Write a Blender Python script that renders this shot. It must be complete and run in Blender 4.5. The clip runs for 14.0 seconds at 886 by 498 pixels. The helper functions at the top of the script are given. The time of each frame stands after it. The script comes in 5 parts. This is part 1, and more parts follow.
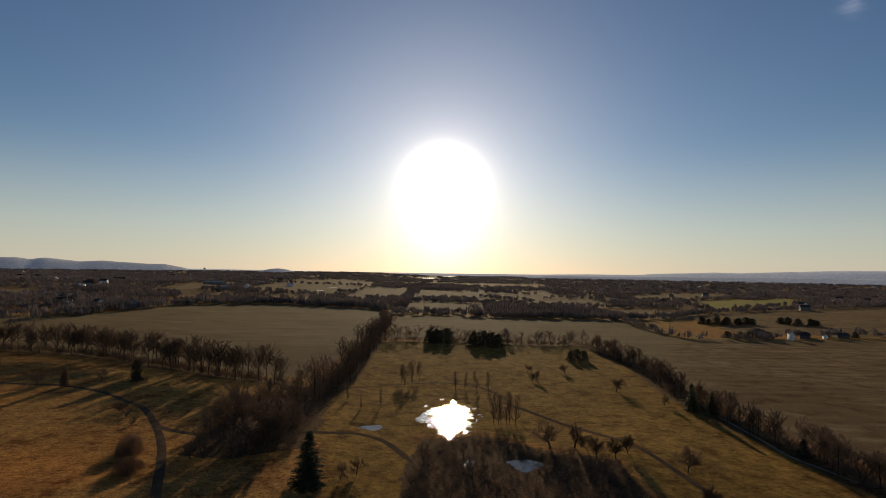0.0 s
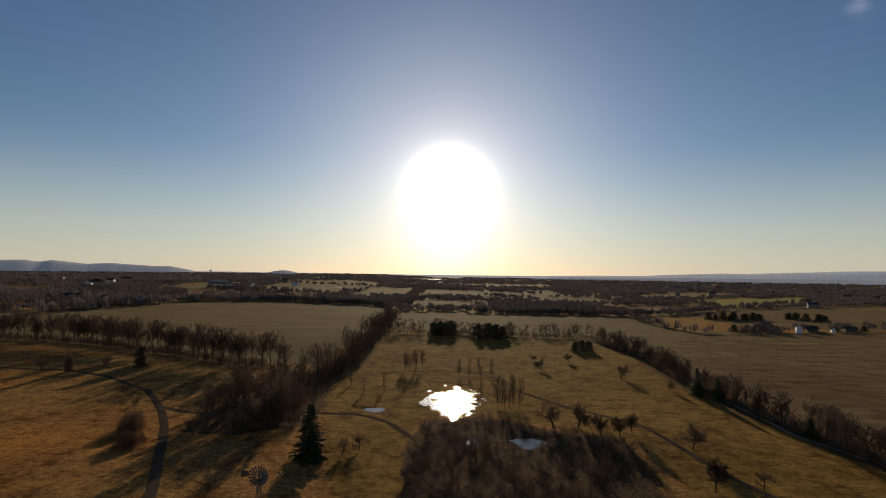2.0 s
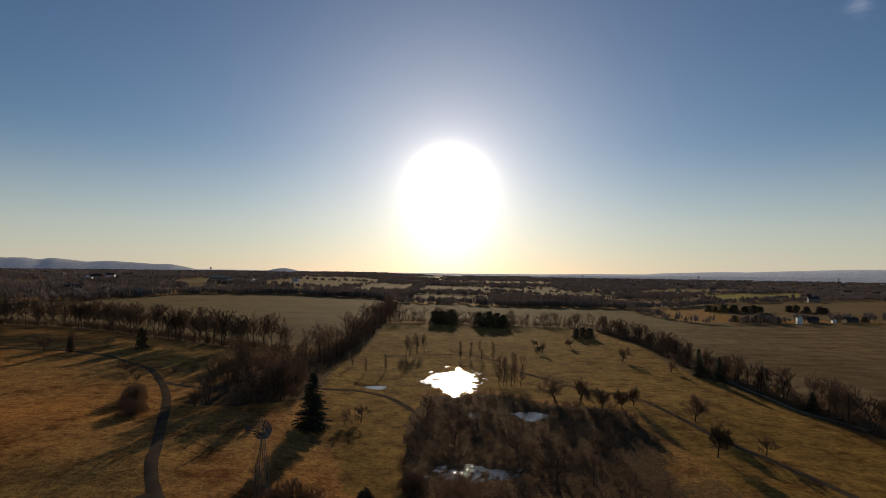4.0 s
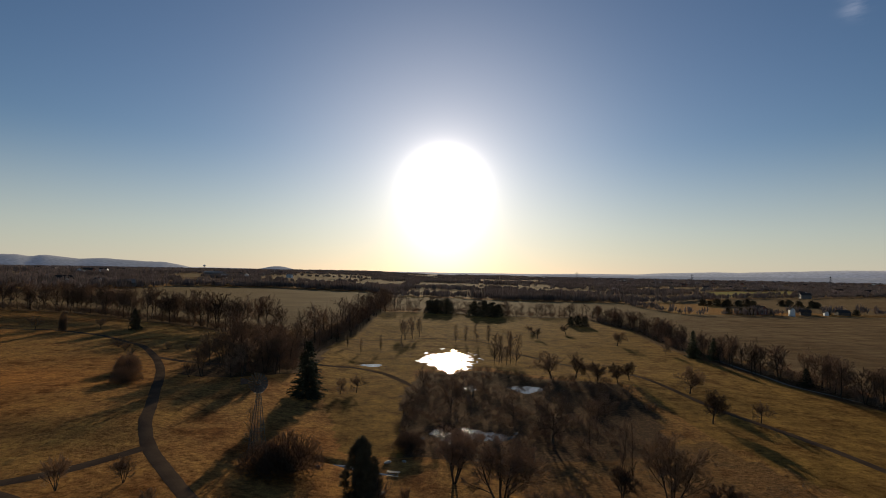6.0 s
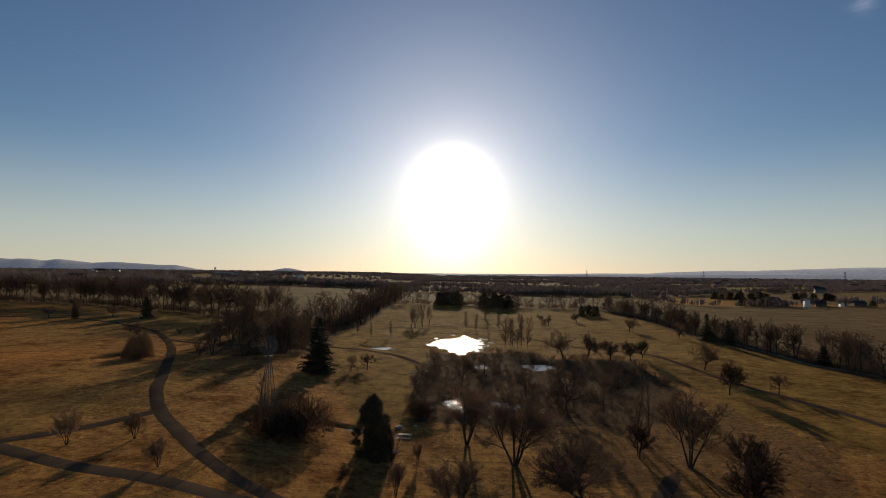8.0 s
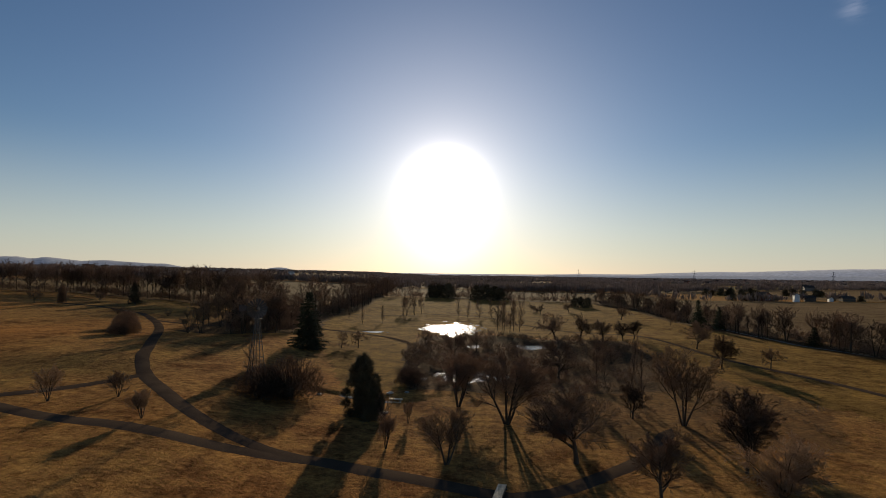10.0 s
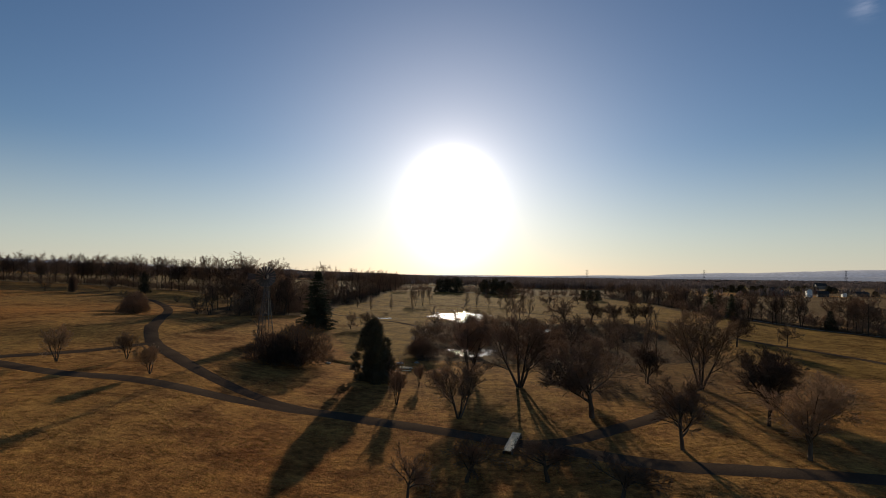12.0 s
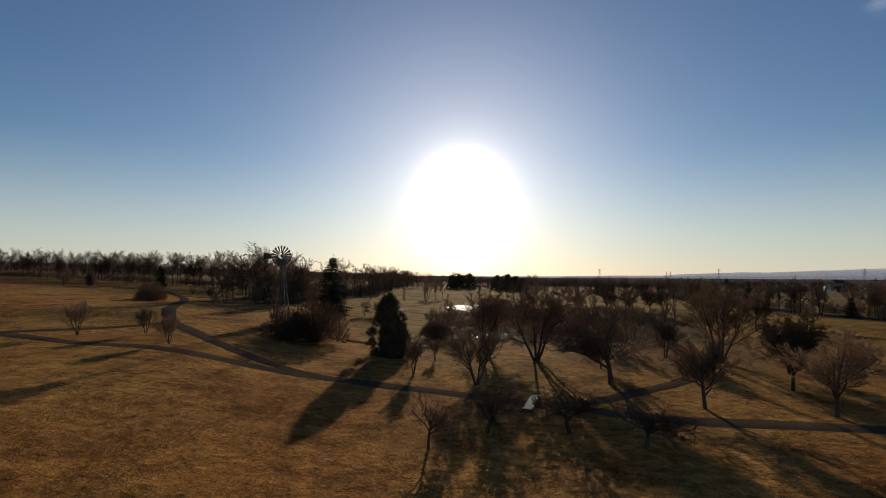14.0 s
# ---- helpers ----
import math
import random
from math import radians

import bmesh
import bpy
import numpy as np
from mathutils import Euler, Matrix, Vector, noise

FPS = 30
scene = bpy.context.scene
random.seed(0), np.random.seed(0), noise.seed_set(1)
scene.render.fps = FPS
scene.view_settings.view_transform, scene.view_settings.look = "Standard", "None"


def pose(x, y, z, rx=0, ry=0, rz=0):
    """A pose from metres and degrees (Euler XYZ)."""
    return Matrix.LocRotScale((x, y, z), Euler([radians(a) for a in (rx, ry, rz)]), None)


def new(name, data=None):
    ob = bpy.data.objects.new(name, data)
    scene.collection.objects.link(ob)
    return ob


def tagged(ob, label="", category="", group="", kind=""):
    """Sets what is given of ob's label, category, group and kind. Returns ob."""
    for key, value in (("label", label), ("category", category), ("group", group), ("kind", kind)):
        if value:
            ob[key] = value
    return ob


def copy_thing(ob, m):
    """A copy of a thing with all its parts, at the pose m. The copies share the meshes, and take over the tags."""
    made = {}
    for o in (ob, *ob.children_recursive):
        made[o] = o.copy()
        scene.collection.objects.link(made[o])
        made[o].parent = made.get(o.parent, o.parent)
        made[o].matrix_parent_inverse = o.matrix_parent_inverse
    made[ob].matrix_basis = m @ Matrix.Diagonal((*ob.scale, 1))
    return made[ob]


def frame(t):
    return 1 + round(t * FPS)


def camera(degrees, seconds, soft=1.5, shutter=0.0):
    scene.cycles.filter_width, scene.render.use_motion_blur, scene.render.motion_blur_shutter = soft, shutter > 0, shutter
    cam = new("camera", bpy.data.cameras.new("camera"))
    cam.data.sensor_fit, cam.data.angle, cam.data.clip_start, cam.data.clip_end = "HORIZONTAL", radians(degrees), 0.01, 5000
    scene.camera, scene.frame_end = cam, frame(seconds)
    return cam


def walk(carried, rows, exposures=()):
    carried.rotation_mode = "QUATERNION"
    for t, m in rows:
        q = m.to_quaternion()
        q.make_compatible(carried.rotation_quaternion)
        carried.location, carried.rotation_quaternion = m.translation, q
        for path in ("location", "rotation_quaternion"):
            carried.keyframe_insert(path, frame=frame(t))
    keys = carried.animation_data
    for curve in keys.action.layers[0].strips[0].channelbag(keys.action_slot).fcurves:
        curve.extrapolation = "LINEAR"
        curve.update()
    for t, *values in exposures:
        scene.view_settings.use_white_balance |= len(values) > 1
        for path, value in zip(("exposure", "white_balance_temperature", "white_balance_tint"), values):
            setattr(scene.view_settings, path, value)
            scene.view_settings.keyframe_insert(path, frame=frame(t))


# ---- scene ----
# The camera sinks straight down from about fifty metres to ten, looking into the low sun.
cam = camera(80.0, 14.0, soft=0.85)
PATH = [
    (0.0, 0.00, -0.00, 50.79, 2.25, -0.00, -0.83),
    (0.5, 0.34, 0.29, 49.02, 2.21, 1.08, -0.76),
    (1.0, 0.62, 0.53, 47.36, 2.37, 0.01, -0.68),
    (1.5, 0.79, 0.68, 45.75, 2.33, 0.81, -0.55),
    (2.0, 0.98, 0.80, 44.11, 2.51, 0.59, -0.68),
    (2.5, 1.04, 0.90, 42.44, 2.48, 0.86, -0.67),
    (3.0, 0.91, 1.00, 40.73, 2.45, 0.16, -0.65),
    (5.5, 0.11, 1.39, 32.05, 2.38, 1.40, -0.85),
    (6.0, 0.11, 1.60, 30.25, 2.41, -0.00, -0.99),
    (6.5, 0.12, 1.86, 28.49, 2.41, 0.64, -0.70),
    (7.0, 0.08, 2.11, 26.94, 2.50, 0.95, -0.64),
    (7.5, 0.05, 2.44, 25.49, 2.65, 0.24, -0.73),
    (8.0, -0.01, 2.76, 24.09, 2.57, 0.99, -0.48),
    (10.5, 0.08, 4.35, 17.12, 2.73, 0.06, -0.75),
    (11.0, -0.03, 4.71, 15.76, 2.80, 0.84, -0.70),
    (11.5, -0.19, 5.01, 14.55, 2.78, 1.95, -0.53),
    (12.0, -0.29, 5.25, 13.47, 2.86, 0.98, -0.65),
    (12.5, -0.37, 5.35, 12.51, 2.93, 2.35, -0.50),
    (13.0, -0.51, 5.43, 11.65, 2.98, 2.15, -0.45),
    (13.5, -0.61, 5.55, 10.85, 3.01, 0.73, -0.51),
    (14.0, -0.76, 5.55, 10.09, 3.01, 2.23, -0.34),
]
walk(cam, [(t, pose(x, y, z, 90 + pitch, roll, yaw)) for t, x, y, z, pitch, yaw, roll in PATH], [(0.0, 0.10, 7400, 18), (8.0, 0.14, 7300, 18), (14.0, 0.27, 7150, 18)])

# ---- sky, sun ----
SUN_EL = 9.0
world = bpy.data.worlds.new("sky")
scene.world = world
world.use_nodes = True
wn, wl = world.node_tree.nodes, world.node_tree.links
wn.clear()
sky = wn.new("ShaderNodeTexSky")
sky.sky_type = "NISHITA"
sky.sun_disc = False
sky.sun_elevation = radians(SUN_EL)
sky.sun_rotation = 0.0
sky.altitude = 100
sky.air_density, sky.dust_density, sky.ozone_density = 0.95, 0.12, 2.8
sky_bg = wn.new("ShaderNodeBackground")
sky_bg.inputs["Strength"].default_value = 0.073
hazy = wn.new("ShaderNodeHueSaturation")
hazy.inputs["Saturation"].default_value = 1.12
hazy.inputs["Hue"].default_value = 0.505
wl.new(sky.outputs["Color"], hazy.inputs["Color"])
coord = wn.new("ShaderNodeTexCoord")
# pale winter haze that thickens towards the horizon
split = wn.new("ShaderNodeSeparateXYZ")
wl.new(coord.outputs["Generated"], split.inputs[0])
low = wn.new("ShaderNodeMapRange")
low.interpolation_type = "SMOOTHSTEP"
low.inputs["From Min"].default_value, low.inputs["From Max"].default_value = -0.05, 0.24
low.inputs["To Min"].default_value, low.inputs["To Max"].default_value = 0.70, 0.0
wl.new(split.outputs["Z"], low.inputs["Value"])
veil = wn.new("ShaderNodeMix")
veil.data_type = "RGBA"
wl.new(low.outputs[0], veil.inputs["Factor"])
wl.new(hazy.outputs["Color"], veil.inputs["A"])
veil.inputs["B"].default_value = (6.2, 6.85, 6.9, 1)
wl.new(veil.outputs["Result"], sky_bg.inputs["Color"])
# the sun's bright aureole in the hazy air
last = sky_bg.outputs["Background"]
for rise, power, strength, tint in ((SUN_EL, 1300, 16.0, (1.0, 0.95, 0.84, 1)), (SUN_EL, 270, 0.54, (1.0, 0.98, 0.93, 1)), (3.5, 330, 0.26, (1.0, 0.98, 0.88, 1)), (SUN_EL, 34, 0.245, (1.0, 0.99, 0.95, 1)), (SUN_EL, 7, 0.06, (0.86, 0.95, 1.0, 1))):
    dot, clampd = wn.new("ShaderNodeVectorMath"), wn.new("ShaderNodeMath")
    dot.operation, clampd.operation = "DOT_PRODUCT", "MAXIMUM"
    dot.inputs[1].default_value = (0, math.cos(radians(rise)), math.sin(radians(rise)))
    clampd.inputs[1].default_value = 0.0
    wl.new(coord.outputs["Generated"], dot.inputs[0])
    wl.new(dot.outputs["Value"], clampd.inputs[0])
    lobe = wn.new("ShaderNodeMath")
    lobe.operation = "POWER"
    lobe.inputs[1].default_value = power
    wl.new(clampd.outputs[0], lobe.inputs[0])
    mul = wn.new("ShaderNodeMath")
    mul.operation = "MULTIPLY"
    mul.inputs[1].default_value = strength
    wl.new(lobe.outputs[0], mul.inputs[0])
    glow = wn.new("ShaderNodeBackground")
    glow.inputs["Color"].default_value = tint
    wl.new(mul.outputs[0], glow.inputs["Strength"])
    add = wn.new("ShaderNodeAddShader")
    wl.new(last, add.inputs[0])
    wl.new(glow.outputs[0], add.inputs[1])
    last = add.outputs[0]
# two small wisps of high cloud, drawn out by the wind
blow, streaks = wn.new("ShaderNodeMapping"), wn.new("ShaderNodeTexNoise")
blow.inputs["Rotation"].default_value, blow.inputs["Scale"].default_value = (0, radians(35), 0), (16, 16, 60)
streaks.inputs["Scale"].default_value, streaks.inputs["Detail"].default_value = 1.0, 5.0
wl.new(coord.outputs["Generated"], blow.inputs["Vector"])
wl.new(blow.outputs["Vector"], streaks.inputs["Vector"])
for way, power, strength in (((0.5725, 0.7255, 0.3825), 9000, 0.2), ((0.6090, 0.7844, 0.1182), 16000, 0.09)):
    dot, spot, thin, puff, add = wn.new("ShaderNodeVectorMath"), wn.new("ShaderNodeMath"), wn.new("ShaderNodeMapRange"), wn.new("ShaderNodeMath"), wn.new("ShaderNodeAddShader")
    dot.operation, spot.operation, puff.operation = "DOT_PRODUCT", "POWER", "MULTIPLY"
    dot.inputs[1].default_value = Vector(way).normalized()
    wl.new(coord.outputs["Generated"], dot.inputs[0])
    wl.new(dot.outputs["Value"], spot.inputs[0])
    spot.inputs[1].default_value = power
    thin.inputs["From Min"].default_value, thin.inputs["From Max"].default_value = 0.45, 0.75
    thin.inputs["To Max"].default_value = strength
    wl.new(streaks.outputs["Fac"], thin.inputs["Value"])
    wl.new(spot.outputs[0], puff.inputs[0])
    wl.new(thin.outputs[0], puff.inputs[1])
    cloud = wn.new("ShaderNodeBackground")
    cloud.inputs["Color"].default_value = (0.9, 0.92, 1.0, 1)
    wl.new(puff.outputs[0], cloud.inputs["Strength"])
    wl.new(last, add.inputs[0])
    wl.new(cloud.outputs[0], add.inputs[1])
    last = add.outputs[0]
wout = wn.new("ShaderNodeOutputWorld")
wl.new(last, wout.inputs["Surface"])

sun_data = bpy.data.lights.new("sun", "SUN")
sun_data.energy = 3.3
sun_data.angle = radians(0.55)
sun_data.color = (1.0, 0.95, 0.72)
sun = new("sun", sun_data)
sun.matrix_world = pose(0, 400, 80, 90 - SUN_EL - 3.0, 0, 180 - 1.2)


# ---- materials ----
def surface(name, light, dark, scale=1.0, grain=14.0, rough=0.9, bump=0.3, spec=0.2, metal=0.0, vary=0.25, stretch=(1, 1, 1), depth=0.03):
    """Two colours mixed by a broad noise, a fine grain over them, a bump from the grain and a shift from thing to thing."""
    m = bpy.data.materials.new(name)
    m.use_nodes = True
    n, l = m.node_tree.nodes, m.node_tree.links
    b = n["Principled BSDF"]
    tc, mp = n.new("ShaderNodeTexCoord"), n.new("ShaderNodeMapping")
    mp.inputs["Scale"].default_value = stretch
    l.new(tc.outputs["Object"], mp.inputs["Vector"])
    big, fine = n.new("ShaderNodeTexNoise"), n.new("ShaderNodeTexNoise")
    for tex, s, d in ((big, scale, 3.0), (fine, grain, 4.0)):
        tex.inputs["Scale"].default_value, tex.inputs["Detail"].default_value = s, d
        l.new(mp.outputs["Vector"], tex.inputs["Vector"])
    ramp = n.new("ShaderNodeValToRGB")
    ramp.color_ramp.elements[0].position, ramp.color_ramp.elements[1].position = 0.35, 0.65
    ramp.color_ramp.elements[0].color, ramp.color_ramp.elements[1].color = (*dark, 1), (*light, 1)
    l.new(big.outputs["Fac"], ramp.inputs["Fac"])
    info = n.new("ShaderNodeObjectInfo")
    shade = n.new("ShaderNodeMapRange")
    shade.inputs["To Min"].default_value, shade.inputs["To Max"].default_value = 1 - vary, 1 + vary
    l.new(info.outputs["Random"], shade.inputs["Value"])
    grit = n.new("ShaderNodeMapRange")
    grit.inputs["From Min"].default_value, grit.inputs["From Max"].default_value = 0.3, 0.7
    grit.inputs["To Min"].default_value, grit.inputs["To Max"].default_value = 0.75, 1.2
    l.new(fine.outputs["Fac"], grit.inputs["Value"])
    both = n.new("ShaderNodeMath")
    both.operation = "MULTIPLY"
    l.new(shade.outputs[0], both.inputs[0])
    l.new(grit.outputs[0], both.inputs[1])
    tint = n.new("ShaderNodeVectorMath")
    tint.operation = "SCALE"
    l.new(ramp.outputs["Color"], tint.inputs[0])
    l.new(both.outputs[0], tint.inputs["Scale"])
    l.new(tint.outputs["Vector"], b.inputs["Base Color"])
    b.inputs["Roughness"].default_value, b.inputs["Metallic"].default_value = rough, metal
    b.inputs["Specular IOR Level"].default_value = spec
    if bump:
        bp = n.new("ShaderNodeBump")
        bp.inputs["Strength"].default_value, bp.inputs["Distance"].default_value = bump, depth
        l.new(fine.outputs["Fac"], bp.inputs["Height"])
        l.new(bp.outputs["Normal"], b.inputs["Normal"])
    return m


BARK = surface("bark", (0.11, 0.080, 0.055), (0.06, 0.044, 0.032), 1.5, 9, 0.95, 0.5, stretch=(1, 1, 0.25))
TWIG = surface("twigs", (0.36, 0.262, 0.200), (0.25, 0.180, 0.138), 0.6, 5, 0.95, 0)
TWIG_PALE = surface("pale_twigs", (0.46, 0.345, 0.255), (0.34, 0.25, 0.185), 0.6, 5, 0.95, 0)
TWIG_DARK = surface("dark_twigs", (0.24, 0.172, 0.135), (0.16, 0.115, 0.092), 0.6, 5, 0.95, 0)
NEEDLE = surface("needles", (0.115, 0.112, 0.058), (0.065, 0.070, 0.038), 0.8, 6, 0.8, 0, 0.3)
CEDAR = surface("cedar_scales", (0.26, 0.19, 0.105), (0.125, 0.105, 0.062), 0.8, 6, 0.85, 0, 0.3)
ASPHALT = surface("asphalt", (0.100, 0.068, 0.047), (0.070, 0.048, 0.035), 0.25, 12, 1.0, 0.3, 0.0, vary=0)
STEEL = surface("galvanised_steel", (0.12, 0.112, 0.105), (0.075, 0.07, 0.066), 2, 20, 0.7, 0.1, 0.3, 0.15, 0.1)
RUST = surface("weathered_iron", (0.12, 0.09, 0.08), (0.07, 0.055, 0.05), 3, 25, 0.75, 0.2, 0.4, 0.4, 0.1)
PLANK = surface("weathered_plank", (0.33, 0.275, 0.215), (0.20, 0.168, 0.135), 2, 18, 0.8, 0.3, 0.25, 0, 0.12, (1, 0.15, 1))
BLEACHED = surface("bleached_planks", (0.88, 0.72, 0.50), (0.52, 0.41, 0.28), 2, 18, 0.85, 0.12, 0.1, 0, 0.06, (1, 0.15, 1))
WHITE = surface("white_siding", (0.80, 0.80, 0.78), (0.68, 0.68, 0.66), 0.5, 6, 0.6, 0.1, 0.3, 0, 0.06)
CREAM = surface("cream_siding", (0.28, 0.24, 0.20), (0.20, 0.17, 0.14), 0.5, 6, 0.7, 0.1, 0.3, 0, 0.15)
BRICK = surface("red_brick_wall", (0.30, 0.14, 0.10), (0.22, 0.10, 0.075), 0.7, 8, 0.85, 0.3, 0.2, 0, 0.15)
SLATE = surface("grey_shingle_roof", (0.075, 0.066, 0.060), (0.048, 0.043, 0.040), 0.6, 7, 1.0, 0.3, 0.0, 0, 0.2)
METAL_ROOF = surface("pale_metal_roof", (0.50, 0.44, 0.37), (0.40, 0.35, 0.30), 0.1, 2, 0.9, 0.05, 0.1, 0.0, 0.1)
GLASS_DARK = surface("dark_window_glass", (0.03, 0.035, 0.04), (0.02, 0.022, 0.025), 1, 4, 0.08, 0, 0.6, 0, 0)
# ridges: distance haze painted as pale base colours and a faint emission
RIDGE = surface("wooded_ridge_haze", (0.50, 0.48, 0.48), (0.40, 0.39, 0.40), 0.004, 0.05, 1.0, 0, 0.0, 0, 0)
RIDGE_FAR = surface("far_ridge_haze", (0.58, 0.57, 0.57), (0.50, 0.49, 0.50), 0.003, 0.04, 1.0, 0, 0.0, 0, 0)
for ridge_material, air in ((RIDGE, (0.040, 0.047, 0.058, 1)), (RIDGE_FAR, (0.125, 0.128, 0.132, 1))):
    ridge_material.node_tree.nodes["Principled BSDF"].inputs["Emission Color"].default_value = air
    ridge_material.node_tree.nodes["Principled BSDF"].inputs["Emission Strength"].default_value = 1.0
# far woods: colour lifted and greyed to stand in for distance haze
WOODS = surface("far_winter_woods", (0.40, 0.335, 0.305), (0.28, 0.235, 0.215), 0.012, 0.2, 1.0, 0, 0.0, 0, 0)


def ground_material():
    m = bpy.data.materials.new("winter_ground")
    m.use_nodes = True
    n, l = m.node_tree.nodes, m.node_tree.links
    b = n["Principled BSDF"]
    tc = n.new("ShaderNodeTexCoord")

    def noise_at(scale, detail=4.0, rough=0.6, vec=None):
        t = n.new("ShaderNodeTexNoise")
        t.inputs["Scale"].default_value, t.inputs["Detail"].default_value, t.inputs["Roughness"].default_value = scale, detail, rough
        l.new(vec or tc.outputs["Object"], t.inputs["Vector"])
        return t.outputs["Fac"]

    def ramp(fac, stops):
        r = n.new("ShaderNodeValToRGB")
        e = r.color_ramp.elements
        while len(e) < len(stops):
            e.new(0.5)
        for k, (p, c) in zip(e, stops):
            k.position, k.color = p, (*c, 1)
        l.new(fac, r.inputs["Fac"])
        return r.outputs["Color"]

    def mix(fac, a, c):
        x = n.new("ShaderNodeMix")
        x.data_type = "RGBA"
        l.new(fac, x.inputs["Factor"])
        l.new(a, x.inputs["A"])
        l.new(c, x.inputs["B"])
        return x.outputs["Result"]

    def attr(name, breakup, amount=0.35):
        a = n.new("ShaderNodeAttribute")
        a.attribute_name = name
        s = n.new("ShaderNodeMath")
        s.operation = "MULTIPLY_ADD"
        l.new(breakup, s.inputs[0])
        s.inputs[1].default_value = amount
        l.new(a.outputs["Fac"], s.inputs[2])
        r = n.new("ShaderNodeMapRange")
        r.inputs["From Min"].default_value, r.inputs["From Max"].default_value = 0.35 + amount / 2, 0.65 + amount / 2
        l.new(s.outputs[0], r.inputs["Value"])
        return r.outputs[0]

    broad, mid, tuft, grain = noise_at(0.03, 5), noise_at(0.22, 6, 0.7), noise_at(1.6, 5, 0.7), noise_at(9.0, 4, 0.7)
    turf = ramp(mid, [(0.30, (0.123, 0.056, 0.020)), (0.46, (0.264, 0.130, 0.042)), (0.58, (0.340, 0.171, 0.052)), (0.75, (0.241, 0.141, 0.047))])
    rough_turf = ramp(tuft, [(0.32, (0.079, 0.036, 0.017)), (0.50, (0.244, 0.114, 0.042)), (0.70, (0.477, 0.250, 0.089))])
    half = n.new("ShaderNodeMapRange")
    half.inputs["From Min"].default_value, half.inputs["From Max"].default_value = 0.35, 0.65
    half.inputs["To Min"].default_value, half.inputs["To Max"].default_value = 0.35, 0.75
    l.new(broad, half.inputs["Value"])
    grass = mix(half.outputs[0], turf, rough_turf)
    wide = noise_at(0.012, 4, 0.6)
    hue = ramp(wide, [(0.36, (1.06, 0.86, 0.74)), (0.52, (1.0, 1.0, 1.0)), (0.66, (0.94, 1.05, 0.92))])
    mow = n.new("ShaderNodeMapping")
    mow.inputs["Rotation"].default_value = (0, 0, radians(24))
    mow.inputs["Scale"].default_value = (0.07, 0.9, 1)
    l.new(tc.outputs["Object"], mow.inputs["Vector"])
    streak = ramp(noise_at(1.0, 5, 0.65, mow.outputs["Vector"]), [(0.32, (0.84, 0.82, 0.80)), (0.5, (1.0, 1.0, 1.0)), (0.68, (1.10, 1.11, 1.10))])
    clod = ramp(noise_at(0.75, 6, 0.75), [(0.34, (0.50, 0.42, 0.38)), (0.47, (0.98, 0.97, 0.96)), (0.64, (1.36, 1.36, 1.28))])
    stain = ramp(noise_at(0.11, 5, 0.7), [(0.36, (0.62, 0.50, 0.45)), (0.46, (0.94, 0.92, 0.90)), (0.62, (1.16, 1.18, 1.08))])
    for layer in (hue, streak, clod, stain):
        t = n.new("ShaderNodeVectorMath")
        t.operation = "MULTIPLY"
        l.new(grass, t.inputs[0])
        l.new(layer, t.inputs[1])
        grass = t.outputs["Vector"]
    # crop rows: noise drawn out along the rows
    mp = n.new("ShaderNodeMapping")
    mp.inputs["Rotation"].default_value = (0, 0, radians(-38))
    mp.inputs["Scale"].default_value = (0.02, 0.13, 1)
    l.new(tc.outputs["Object"], mp.inputs["Vector"])
    rows = noise_at(1.0, 6, 0.65, mp.outputs["Vector"])
    stubble = ramp(rows, [(0.32, (0.105, 0.070, 0.039)), (0.5, (0.145, 0.098, 0.055)), (0.70, (0.185, 0.128, 0.072))])
    soil = ramp(rows, [(0.34, (0.105, 0.062, 0.038)), (0.52, (0.145, 0.092, 0.054)), (0.70, (0.195, 0.130, 0.076))])
    meadow = ramp(mid, [(0.3, (0.19, 0.155, 0.045)), (0.7, (0.28, 0.24, 0.07))])
    # olive mown grass, with the shaded sides of backlit blades painted in as darker
    fairway = ramp(mid, [(0.3, (0.124, 0.066, 0.018)), (0.5, (0.197, 0.104, 0.029)), (0.72, (0.256, 0.138, 0.037))])

    def times(colour, *layers):
        for layer in layers:
            t = n.new("ShaderNodeVectorMath")
            t.operation = "MULTIPLY"
            l.new(colour, t.inputs[0])
            l.new(layer, t.inputs[1])
            colour = t.outputs["Vector"]
        return colour

    weather = ramp(noise_at(0.016, 6, 0.65), [(0.34, (0.80, 0.74, 0.72)), (0.5, (1.0, 1.0, 1.0)), (0.68, (1.14, 1.13, 1.08))])
    fairway, stubble, soil = times(fairway, clod, stain, streak), times(stubble, weather), times(soil, weather, stain)
    scrub = ramp(tuft, [(0.36, (0.034, 0.019, 0.012)), (0.52, (0.088, 0.048, 0.028)), (0.66, (0.19, 0.102, 0.052))])
    col = mix(attr("fairway", broad, 0.8), grass, fairway)
    col = mix(attr("stubble", mid), col, stubble)
    col = mix(attr("soil", mid), col, soil)
    col = mix(attr("meadow", mid), col, meadow)
    col = mix(attr("scrub", mid, 0.6), col, scrub)
    gr = n.new("ShaderNodeMapRange")
    gr.inputs["From Min"].default_value, gr.inputs["From Max"].default_value = 0.3, 0.7
    gr.inputs["To Min"].default_value, gr.inputs["To Max"].default_value = 0.55, 1.45
    l.new(grain, gr.inputs["Value"])
    sc = n.new("ShaderNodeVectorMath")
    sc.operation = "SCALE"
    l.new(col, sc.inputs[0])
    l.new(gr.outputs[0], sc.inputs["Scale"])
